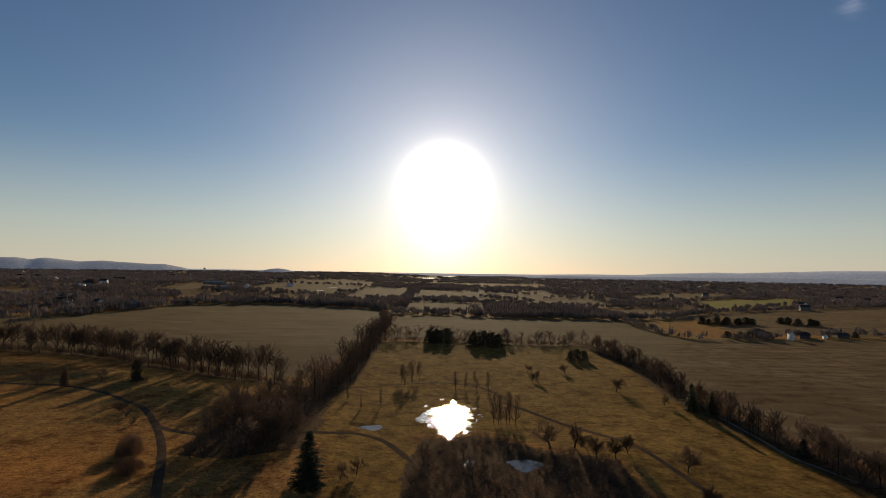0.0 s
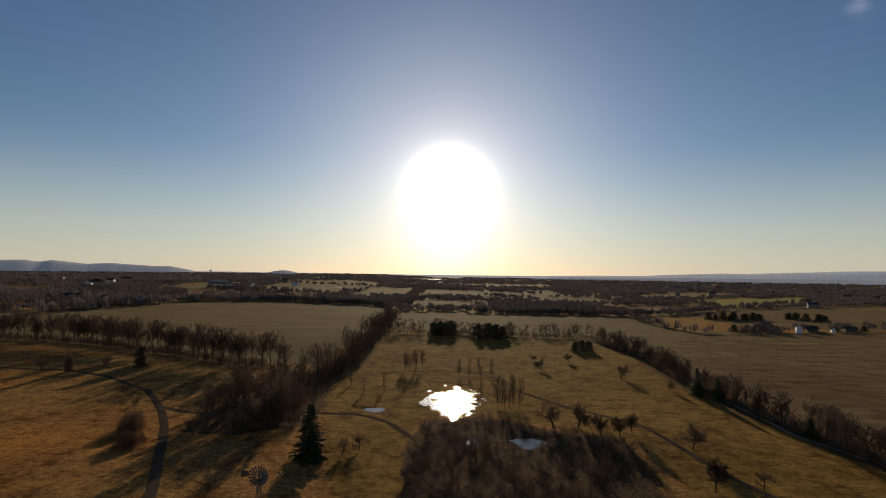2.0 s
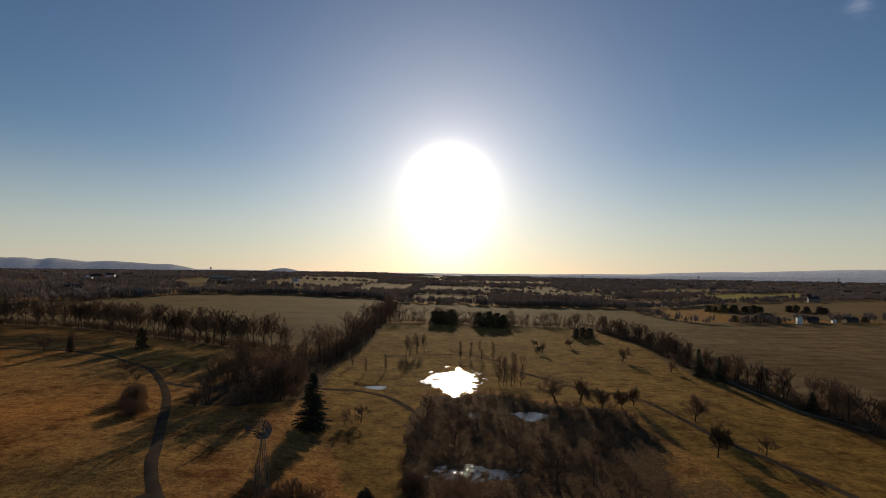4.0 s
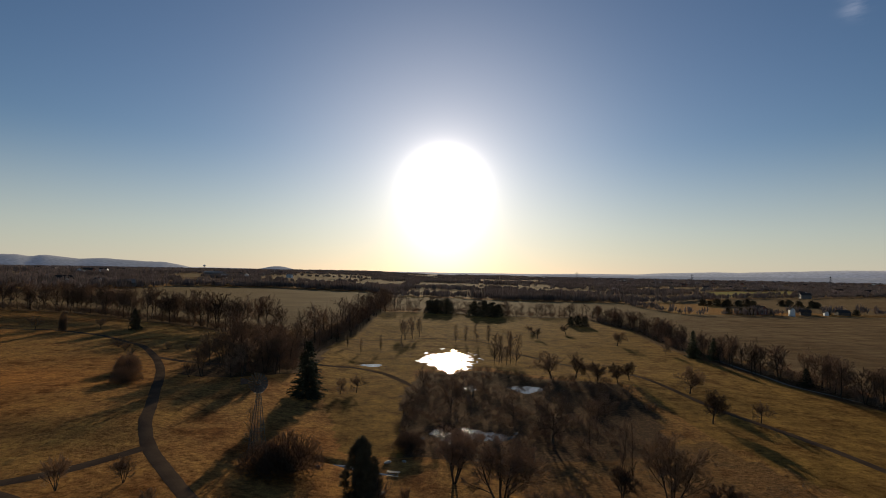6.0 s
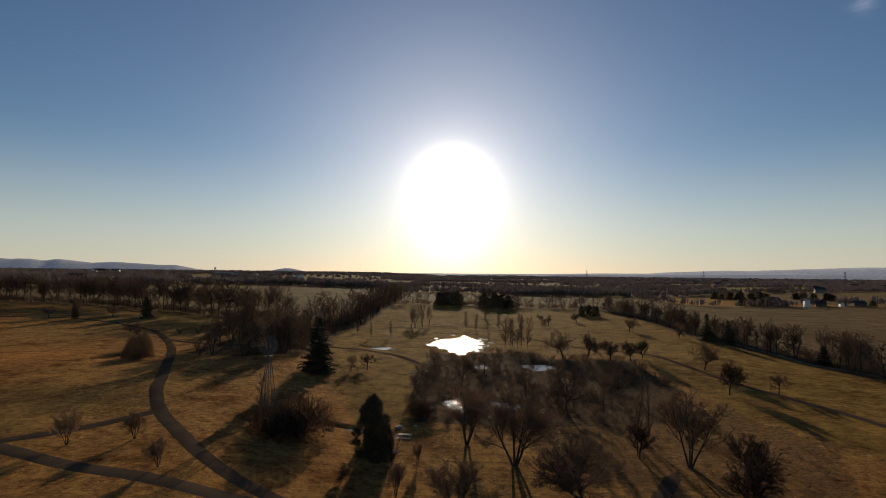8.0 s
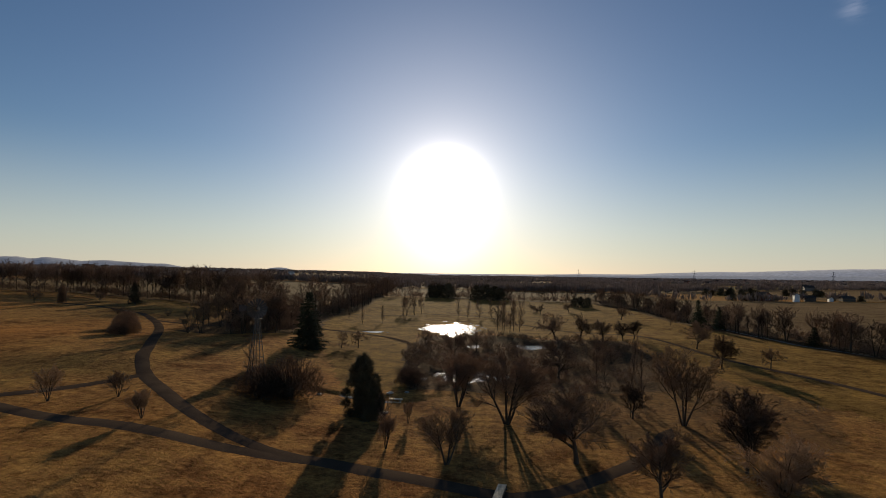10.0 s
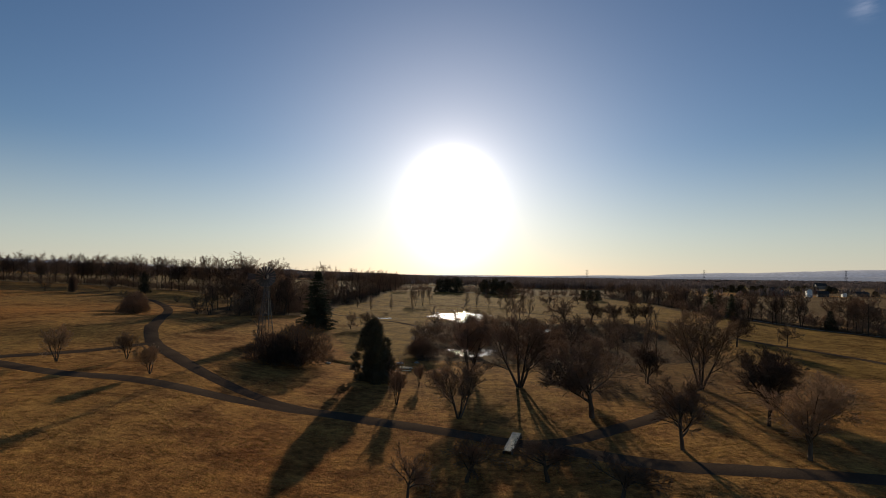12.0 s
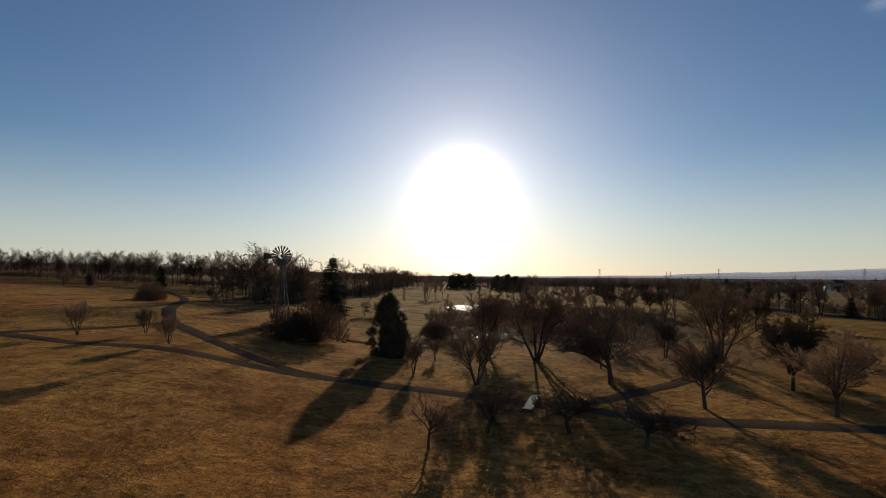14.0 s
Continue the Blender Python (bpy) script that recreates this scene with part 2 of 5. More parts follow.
    l.new(sc.outputs["Vector"], b.inputs["Base Color"])
    b.inputs["Roughness"].default_value = 1.0
    b.inputs["Specular IOR Level"].default_value = 0.008
    # dry blades scatter the low sun forwards
    b.inputs["Sheen Weight"].default_value, b.inputs["Sheen Roughness"].default_value = 0.034, 0.4
    b.inputs["Sheen Tint"].default_value = (1.0, 0.66, 0.24, 1)
    bp1, bp2 = n.new("ShaderNodeBump"), n.new("ShaderNodeBump")
    bp1.inputs["Strength"].default_value, bp1.inputs["Distance"].default_value = 0.85, 0.22
    bp2.inputs["Strength"].default_value, bp2.inputs["Distance"].default_value = 0.8, 0.06
    l.new(tuft, bp1.inputs["Height"])
    l.new(grain, bp2.inputs["Height"])
    l.new(bp1.outputs["Normal"], bp2.inputs["Normal"])
    l.new(bp2.outputs["Normal"], b.inputs["Normal"])
    return m


def water_material():
    m = bpy.data.materials.new("pond_water")
    m.use_nodes = True
    n, l = m.node_tree.nodes, m.node_tree.links
    b = n["Principled BSDF"]
    b.inputs["Base Color"].default_value = (0.035, 0.030, 0.020, 1)
    b.inputs["Roughness"].default_value = 0.05
    b.inputs["IOR"].default_value = 1.33
    tc = n.new("ShaderNodeTexCoord")
    t = n.new("ShaderNodeTexNoise")
    t.inputs["Scale"].default_value, t.inputs["Detail"].default_value = 1.1, 6.0
    l.new(tc.outputs["Object"], t.inputs["Vector"])
    bp = n.new("ShaderNodeBump")
    bp.inputs["Strength"].default_value, bp.inputs["Distance"].default_value = 0.5, 0.13
    l.new(t.outputs["Fac"], bp.inputs["Height"])
    l.new(bp.outputs["Normal"], b.inputs["Normal"])
    return m


def let_light_through(m, share):
    """Bare twigs in the mass let part of the low sun through."""
    n, l = m.node_tree.nodes, m.node_tree.links
    b = n["Principled BSDF"]
    thin, both = n.new("ShaderNodeBsdfTranslucent"), n.new("ShaderNodeMixShader")
    l.new(b.inputs["Base Color"].links[0].from_socket, thin.inputs["Color"])
    both.inputs["Fac"].default_value = share
    l.new(b.outputs[0], both.inputs[1])
    l.new(thin.outputs[0], both.inputs[2])
    l.new(both.outputs[0], n["Material Output"].inputs["Surface"])


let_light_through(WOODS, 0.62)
for m in (TWIG, TWIG_PALE, TWIG_DARK):
    let_light_through(m, 0.72)
for m in (NEEDLE, CEDAR):
    let_light_through(m, 0.45)
GRAVEL = surface("pale_gravel", (0.22, 0.195, 0.17), (0.14, 0.125, 0.11), 0.4, 9, 0.9, 0.3, 0.2, vary=0)
TRACK = surface("worn_track", (0.15, 0.098, 0.055), (0.095, 0.062, 0.040), 0.3, 8, 1.0, 0.4, 0.0, vary=0)
GROUND, WATER = ground_material(), water_material()


# ---- mesh helpers ----
def mesh_of(name, verts, faces, material, smooth=False):
    me = bpy.data.meshes.new(name)
    me.from_pydata(verts, [], faces)
    me.materials.append(material)
    if smooth:
        me.polygons.foreach_set("use_smooth", [True] * len(me.polygons))
    me.update()
    return me


def part(name, verts, faces, material, parent, label="", smooth=False):
    ob = new(name, mesh_of(name, verts, faces, material, smooth))
    ob.parent = parent
    return tagged(ob, label)


def box(V, F, lo, hi, m=None):
    """Adds a box between two corners, through the matrix m where one is given."""
    k = len(V)
    for x in (lo[0], hi[0]):
        for y in (lo[1], hi[1]):
            for z in (lo[2], hi[2]):
                p = Vector((x, y, z))
                V.append(tuple(m @ p if m else p))
    F += [(k, k + 1, k + 3, k + 2), (k + 4, k + 6, k + 7, k + 5), (k, k + 4, k + 5, k + 1), (k + 2, k + 3, k + 7, k + 6), (k, k + 2, k + 6, k + 4), (k + 1, k + 5, k + 7, k + 3)]


def tube(V, F, pts, rads, sides):
    """A tapered round bar along the points; a last radius of nought closes it to a tip."""
    k = len(V)
    n = len(pts)
    for i in range(n):
        d = pts[min(i + 1, n - 1)] - pts[max(i - 1, 0)]
        if d.length < 1e-9:
            d = Vector((0, 0, 1))
        d.normalize()
        a = d.orthogonal().normalized()
        c = d.cross(a)
        if i == n - 1 and rads[i] <= 0:
            V.append(tuple(pts[i]))
            break
        for s in range(sides):
            w = 6.28318 * s / sides
            q = pts[i] + (a * math.cos(w) + c * math.sin(w)) * rads[i]
            V.append((q.x, q.y, q.z))
    for i in range(n - 1):
        a0, b0 = k + i * sides, k + (i + 1) * sides
        if i == n - 2 and rads[-1] <= 0:
            F.extend((a0 + s, a0 + (s + 1) % sides, b0) for s in range(sides))
        else:
            F.extend((a0 + s, a0 + (s + 1) % sides, b0 + (s + 1) % sides, b0 + s) for s in range(sides))


# ---- the lie of the land ----
def step(a, b, x):
    t = np.clip((x - a) / (b - a), 0, 1)
    return t * t * (3 - 2 * t)


# centre, half sizes, water level, how broken the bed is
PONDS = [(2.0, 184.0, 10.2, 19.5, -0.20, 0.32), (22.5, 141.0, 4.8, 4.6, -0.20, 0.13), (-22.5, 171.5, 4.4, 2.6, -0.16, 0.10), (4.5, 100.5, 8.6, 4.8, -0.22, 0.38), (8.0, 141.0, 1.6, 3.2, -0.20, 0.14)]


def land(x, y):
    """The height of the ground, for numbers or arrays."""
    x, y = np.asarray(x, float), np.asarray(y, float)
    xs = -8 - 0.1 * (y - 56)
    h = 3.0 * step(0, 28, xs - x) + np.clip(-x - 45, 0, 500) * 0.03 * step(30, 90, y)
    h = h + 2.8 * step(215, 330, y) * np.exp(-((x + 25) / 70) ** 2)
    h = h + 1.8 * np.exp(-((x - 52) / 24) ** 2 - ((y - 146) / 22) ** 2)
    h = h + 1.2 * step(78, 93, y) * step(-42, -52, x) * step(135, 105, y)
    near = step(700, 300, np.hypot(x, y))
    h = h + near * (0.22 * np.sin(x * 0.11 + 1.0) * np.sin(y * 0.083 + 0.4) + 0.10 * np.sin(x * 0.31 + y * 0.17))
    bed = 0.5 * np.sin(x * 0.7 + 0.9 * np.sin(y * 0.31)) * np.sin(y * 0.37 + 1.2 * np.sin(x * 0.53)) + 0.5 * np.sin(x * 1.7 + y * 0.9 + 1.4 * np.sin(y * 0.7)) * np.sin(y * 1.1 - x * 0.8 + 1.1 * np.sin(x * 0.9))
    for cx, cy, rx, ry, level, rough in PONDS:
        u, v = (x - cx) / rx, (y - cy) / ry
        rim = np.hypot(u, v) + 0.13 * np.sin(3 * np.arctan2(v, u) + cx) + 0.05 * np.sin(7 * np.arctan2(v, u) + cy) + 0.10 * np.sin(x * 0.9 + 2 * np.sin(y * 0.4))
        w = step(1.9, 0.85, rim)
        h = h * (1 - w) + (level + 0.28 * step(0.6, 1.25, rim) - 0.13 + rough * bed) * w
    # the stream's bed
    line = 84.0 + 2.0 * np.sin(x * 0.25)
    s = np.exp(-((y - line) / 1.0) ** 2) * step(-24, -19, x) * step(2, -3, x)
    return h - 0.55 * s


def inside(poly, x, y):
    hit = np.zeros(np.shape(x), bool)
    for (x0, y0), (x1, y1) in zip(poly, poly[1:] + poly[:1]):
        if y0 != y1:
            hit ^= ((y0 > y) != (y1 > y)) & (x < (x1 - x0) * (y - y0) / (y1 - y0) + x0)
    return hit


def near_line(line, x, y, wide):
    best = np.full(np.shape(x), 1e9)
    for (x0, y0), (x1, y1) in zip(line, line[1:]):
        dx, dy = x1 - x0, y1 - y0
        t = np.clip(((x - x0) * dx + (y - y0) * dy) / (dx * dx + dy * dy), 0, 1)
        best = np.minimum(best, np.hypot(x - x0 - t * dx, y - y0 - t * dy))
    return np.clip(1.2 - best / wide, 0, 1)


HEDGE_LEFT = [(-420, 262), (-330, 264), (-222, 261), (-181, 262), (-132, 243), (-95, 226), (-66, 218)]
HEDGE_DIAGONAL = [(-47, 200), (-44, 250), (-46, 358), (-49, 490), (-55, 760), (-58, 980)]
HEDGE_MID = [(-44, 352), (0, 358), (60, 362), (100, 362)]
HEDGE_RIGHT = [(100, 350), (106, 280), (98, 215), (101, 172), (104, 150), (104, 133), (108, 116), (116, 90), (122, 60)]
GROVE = [(-66, 133), (-52, 133), (-38, 142), (-37, 165), (-42, 205), (-62, 216), (-66, 180)]
MARSH = [(-6, 88), (12, 86), (40, 92), (48, 120), (46, 142), (30, 150), (12, 165), (-6, 160), (-10, 130)]

# mown grass whose darker colour also stands in for backlit shade
FAIRWAY = [(-44, 165), (-34, 150), (-26, 120), (-16, 90), (-6, 88), (-8, 165), (14, 170), (34, 150), (50, 138), (52, 95), (60, 62), (120, 50), (110, 140), (104, 220), (110, 352), (-44, 352)]
# low scrub behind the spur path; its dark ground also paints in tree shade
SPUR = [(12, 70), (22, 62), (44, 60), (54, 78), (50, 100), (12, 90)]


# the farmland beyond the park
WEST_FIELD = [(-420, 270), (-222, 268), (-130, 250), (-66, 226), (-52, 250), (-52, 600), (-90, 606), (-198, 628), (-276, 553), (-298, 400), (-420, 380)]
EAST_FIELD = [(-38, 368), (102, 368), (112, 290), (108, 215), (112, 140), (125, 60), (800, 60), (800, 330), (345, 415), (265, 408), (187, 412), (180, 560), (20, 560), (-44, 545)]
YARD = [(246, 404), (345, 404), (345, 446), (246, 440)]
SOIL_FAR = [(250, 470), (345, 432), (900, 470), (1000, 880), (700, 850), (362, 690)]
MEADOW = [(383, 786), (410, 758), (588, 894), (800, 1142), (640, 1058), (466, 977)]
FAR_FIELDS = [
    [(-44, 600), (60, 600), (60, 790), (-46, 790)],
    [(205, 590), (300, 565), (330, 690), (260, 740), (205, 700)],
    [(-450, 872), (-502, 1035), (-492, 1200), (-450, 1226), (-398, 973), (-410, 846)],
    [(-351, 917), (-408, 1506), (-355, 1809), (-212, 1671), (-170, 1287), (-176, 1011), (-215, 900)],
    [(-150, 859), (-172, 1205), (-88, 1409), (-66, 899), (-126, 822)],
    [(-52, 1221), (105, 1279), (109, 1060), (16, 915), (-44, 853)],
    [(107, 1188), (244, 1331), (250, 1080), (153, 916), (102, 993)],
    [(153, 916), (269, 982), (257, 761), (178, 767)],
    [(386, 1143), (585, 1315), (765, 1311), (522, 1047), (358, 968)],
    [(-564, 674), (-540, 708), (-472, 624), (-463, 554)],
]


def fine_steps(lo, hi, cuts):
    """Grid lines whose spacing depends on the stretch: cuts of (end, spacing)."""
    out = [lo]
    for end, gap in cuts:
        while out[-1] + gap < end:
            out.append(out[-1] + gap)
        out.append(end)
    return np.array(out)


def build_ground():
    gx = fine_steps(-4950, 4950, [(-1200, 150), (-500, 50), (-200, 14), (-60, 4), (-34, 2), (34, 1.1), (75, 2), (130, 4), (420, 12), (1200, 50), (4950, 150)])
    gy = fine_steps(-900, 4950, [(-100, 100), (10, 8), (60, 2.5), (84, 1.5), (90, 0.7), (225, 1.3), (300, 4), (700, 12), (1400, 40), (4950, 120)])
    X, Y = np.meshgrid(gx, gy)
    Z = land(X, Y)
    nx, ny = len(gx), len(gy)
    verts = np.stack([X.ravel(), Y.ravel(), Z.ravel()], 1)
    i = np.arange((ny - 1) * (nx - 1))
    r, c = i // (nx - 1), i % (nx - 1)
    a = r * nx + c
    me = bpy.data.meshes.new("ground")
    me.from_pydata(verts.tolist(), [], np.stack([a, a + 1, a + nx + 1, a + nx], 1).tolist())
    me.polygons.foreach_set("use_smooth", [True] * len(me.polygons))
    x, y = X.ravel(), Y.ravel()
    stubble = inside(WEST_FIELD, x, y)
    stubble |= inside(EAST_FIELD, x, y)
    for field in FAR_FIELDS:
        stubble |= inside(field, x, y)
    soil = inside([(112, 290), (108, 215), (112, 140), (125, 60), (800, 60), (800, 330), (345, 405), (265, 398), (190, 402)], x, y)
    stubble &= ~soil
    soil |= inside(SOIL_FAR, x, y)
    meadow = inside(MEADOW, x, y)
    scrub = np.maximum.reduce([near_line(h, x, y, w) for h, w in ((HEDGE_LEFT, 7), (HEDGE_DIAGONAL, 9), (HEDGE_MID, 7), (HEDGE_RIGHT, 9))])
    scrub = np.maximum(scrub, inside(GROVE, x, y) * 1.0)
    scrub = np.maximum(scrub, inside(MARSH, x, y) * 0.7)
    # half-strength scrub colour: thin scrub plus painted tree shade
    scrub = np.maximum(scrub, inside(SPUR, x, y) * 0.5)
    far = step(650, 900, np.hypot(x, y))
    patch = np.array([noise.noise((px / 380, py / 520, 3.1)) for px, py in zip(x, y)])
    farmed = (stubble | soil | meadow)
    scrub = np.maximum(scrub, far * (~farmed) * (patch > -0.42))
    for name, values in (("fairway", inside(FAIRWAY, x, y)), ("stubble", stubble), ("soil", soil), ("meadow", meadow), ("scrub", scrub)):
        at = me.attributes.new(name, "FLOAT", "POINT")
        at.data.foreach_set("value", np.asarray(values, np.float32))
    me.materials.append(GROUND)
    tagged(new("ground", me), "dry tan winter grass and stubble fields", "ground", kind="structure")


build_ground()


def spline(points, per=8):
    """A smooth line through the points."""
    p = [Vector(q) for q in points]
    p = [2 * p[0] - p[1]] + p + [2 * p[-1] - p[-2]]
    out = []
    for i in range(1, len(p) - 2):
        for k in range(per):
            t = k / per
            out.append(0.5 * (2 * p[i] + (p[i + 1] - p[i - 1]) * t + (2 * p[i - 1] - 5 * p[i] + 4 * p[i + 1] - p[i + 2]) * t * t + (3 * p[i] - p[i - 1] - 3 * p[i + 1] + p[i + 2]) * t ** 3))
    return out + [p[-2]]


PATH_LINES = []


def path_strip(name, points, wide, lift, label, per=10, taper=False, material=None):
    line = spline(points, per)
    PATH_LINES.append([tuple(p) for p in points])
    V, F = [], []
    rng = random.Random(len(points))
    for i, p in enumerate(line):
        d = line[min(i + 1, len(line) - 1)] - line[max(i - 1, 0)]
        side = Vector((d.y, -d.x)).normalized()
        w = wide / 2 * (1 + rng.uniform(-0.05, 0.05))
        if taper:
            w *= min(1, (len(line) - 1 - i) / 8 + 0.12)
        for k in range(5):
            q = p + side * w * (k / 2 - 1)
            edge = 0.05 if k in (0, 4) else 0
            V.append((q.x, q.y, float(land(q.x, q.y)) + lift - edge))
    for i in range(len(line) - 1):
        for k in range(4):
            a = i * 5 + k
            F.append((a, a + 1, a + 6, a + 5))
    ob = new(name, mesh_of(name, V, F, material or ASPHALT, True))
    return tagged(ob, label, "path", kind="structure")


path_strip("path_loop", [(-120, 82), (-80, 74), (-55, 65.5), (-41, 60.2), (-30, 57), (-23, 55.6), (-17.5, 55.7), (-12, 56), (-6.5, 54), (-1.5, 52.2), (3.5, 50.2), (8, 48.6), (12, 46.3), (16, 44.3), (22, 42.9), (28, 42), (40, 40), (60, 34)], 2.25, 0.05, "dark asphalt park path across dry grass")
path_strip("path_spur", [(6, 49.4), (10, 50.6), (14, 53), (18.5, 56.5), (22.5, 61), (25.5, 65.5), (27.6, 68.6)], 1.9, 0.054, "dark asphalt park path curving under trees", taper=True)
path_strip("path_hill", [(-13, 55.9), (-18.5, 57.6), (-24, 60.8), (-30, 66), (-36.6, 73.4), (-43.4, 81.8), (-49.2, 91), (-53, 99.5), (-60, 114), (-66.2, 127), (-73, 140), (-83.5, 156.5), (-96, 172.5), (-106, 180), (-120, 190), (-134, 195.5), (-150, 197.5), (-168, 198), (-210, 199)], 2.1, 0.058, "dark asphalt drive winding up the slope")
path_strip("path_west", [(-44, 81.6), (-47, 76.5), (-49.5, 72.3), (-53, 68.5), (-60, 64), (-72, 58), (-90, 52)], 2.2, 0.062, "dark asphalt park path joining the drive")
path_strip("path_pond", [(-82, 155.5), (-77, 152.6), (-71.5, 150.9), (-61, 149.0), (-50, 151), (-38, 157.5), (-27, 163.5), (-18, 159.5), (-11.5, 149.2), (-7, 140)], 2.2, 0.05, "narrow asphalt path along the pond", taper=True)
path_strip("path_far", [(-55, 208), (-43, 214), (-28, 230), (-6, 237), (14, 233), (24, 216), (27, 200)], 1.8, 0.05, "pale worn track across the fairway", material=TRACK)
path_strip("path_east", [(24, 205), (31, 194), (40, 179), (48, 166), (55.5, 151), (62, 123), (67, 104), (70, 87), (71, 70), (68, 45)], 1.9, 0.05, "narrow worn track over the east slope", material=ASPHALT)

path_strip("path_hedge", [(97.7, 196), (98.8, 184), (98.6, 168), (97.8, 153), (98.4, 147), (100.2, 141), (102.7, 131)], 1.0, 0.06, "pale gravel lane along the field hedge", material=GRAVEL)


def water_sheet(cx, cy, rx, ry, level):
    V, F = [(cx, cy, level)], []
    n = 40
    for i in range(n):
        a = 6.28318 * i / n
        k = 1.32 * (1 + 0.05 * math.sin(5 * a))
        V.append((cx + rx * k * math.cos(a), cy + ry * k * math.sin(a), level))
        F.append((0, 1 + i, 1 + (i + 1) % n))
    tagged(new("pond_water", mesh_of("pond_water", V, F, WATER)), "shallow pond water glinting among mud banks", "pond", kind="structure")


for cx, cy, rx, ry, level, rough in PONDS:
    water_sheet(cx, cy, rx, ry, level)
V, F = [], []
for i in range(23):
    x = -23 + i
    y = 84.0 + 2.0 * math.sin(x * 0.25)
    V += [(x, y - 0.4, -0.28 - 0.008 * i), (x, y + 0.4, -0.28 - 0.008 * i)]
F = [(2 * i, 2 * i + 2, 2 * i + 3, 2 * i + 1) for i in range(22)]
tagged(new("stream_water", mesh_of("stream_water", V, F, WATER)), "narrow brook between grassy banks", "stream", kind="structure")


# ---- trees ----
UP = Vector((0, 0, 1))


def turned(rng, d, angle):
    a = d.orthogonal().normalized()
    a.rotate(Matrix.Rotation(rng.uniform(0, 6.2832), 3, d))
    return (d * math.cos(angle) + a * math.sin(angle)).normalized()


class Form:
    """How a kind of bare tree grows; each list goes from the stem to the twigs. fine: the radius of the thinnest twig."""

    def __init__(self, stem, kids, angle, ratio, lift, wob, start=0.3, stems=1, splay=0.0, radius=0.02, thin=0.55, fine=0.0012):
        self.stem, self.kids, self.angle, self.ratio, self.lift, self.wob = stem, kids, angle, ratio, lift, wob
        self.start, self.stems, self.splay, self.radius, self.thin, self.fine = start, stems, splay, radius, thin, fine


def grow(rng, form, wood, twigs, p, d, length, r, lvl):
    top = lvl == len(form.kids)
    far = form.fine > 0.002
    segs = 5 - far if lvl == 0 else 4 - far if lvl == 1 else 2 if not top else 1
    pts, rads = [p.copy()], [r]
    q, e = p.copy(), d.copy()
    for i in range(segs):
        e = e + Vector((rng.gauss(0, 1), rng.gauss(0, 1), rng.gauss(0, 1))) * form.wob[min(lvl, len(form.wob) - 1)] + UP * form.lift[min(lvl, len(form.lift) - 1)]
        e.normalize()
        q = q + e * (length / segs)
        pts.append(q.copy())
        f = (i + 1) / segs
        rads.append(0.0 if (f == 1 and lvl >= 2) else r * (1 - 0.72 * f))
    V, F = wood if lvl <= 1 else twigs
    tube(V, F, pts, rads, 7 - 2 * far if lvl == 0 else 4 - far if lvl == 1 else 3)
    if top:
        return
    n = form.kids[lvl]
    start = form.start if lvl == 0 else 0.15
    for k in range(n):
        s = start + (1 - start) * (k + rng.random()) / n
        i = min(int(s * segs), segs - 1)
        f = s * segs - i
        at = pts[i].lerp(pts[i + 1], f)
        along = (pts[i + 1] - pts[i]).normalized()
        ang = radians(form.angle[lvl] * rng.uniform(0.7, 1.25))
        here = rads[i] + (rads[i + 1] - rads[i]) * f
        size = length * form.ratio[lvl] * rng.uniform(0.7, 1.15) * (1.0 - 0.45 * (s - start))
        grow(rng, form, wood, twigs, at, turned(rng, along, ang), size, max(here * form.thin, form.fine), lvl + 1)


def tree_meshes(seed, form, twig=None):
    """Two meshes of a bare tree one metre high: the stem with its limbs, and the crown of branches and twigs."""
    rng = random.Random(seed)
    wood, twigs = ([], []), ([], [])
    for k in range(form.stems):
        d = UP.copy()
        p = Vector((0, 0, 0))
        if form.stems > 1:
            a = 6.2832 * (k + rng.random() * 0.6) / form.stems
            lean = form.splay * rng.uniform(0.4, 1.1)
            d = Vector((math.cos(a) * lean, math.sin(a) * lean, 1)).normalized()
            p = Vector((math.cos(a), math.sin(a), 0)) * form.radius * 1.2
        grow(rng, form, wood, twigs, p - d * 0.012, d, form.stem, form.radius, 0)
    high = max(v[2] for v in twigs[0])
    for V in (wood[0], twigs[0]):
        V[:] = [(x / high, y / high, z / high) for x, y, z in V]
    return mesh_of("trunk", *wood, BARK, True), mesh_of("crown", *twigs, twig or TWIG)


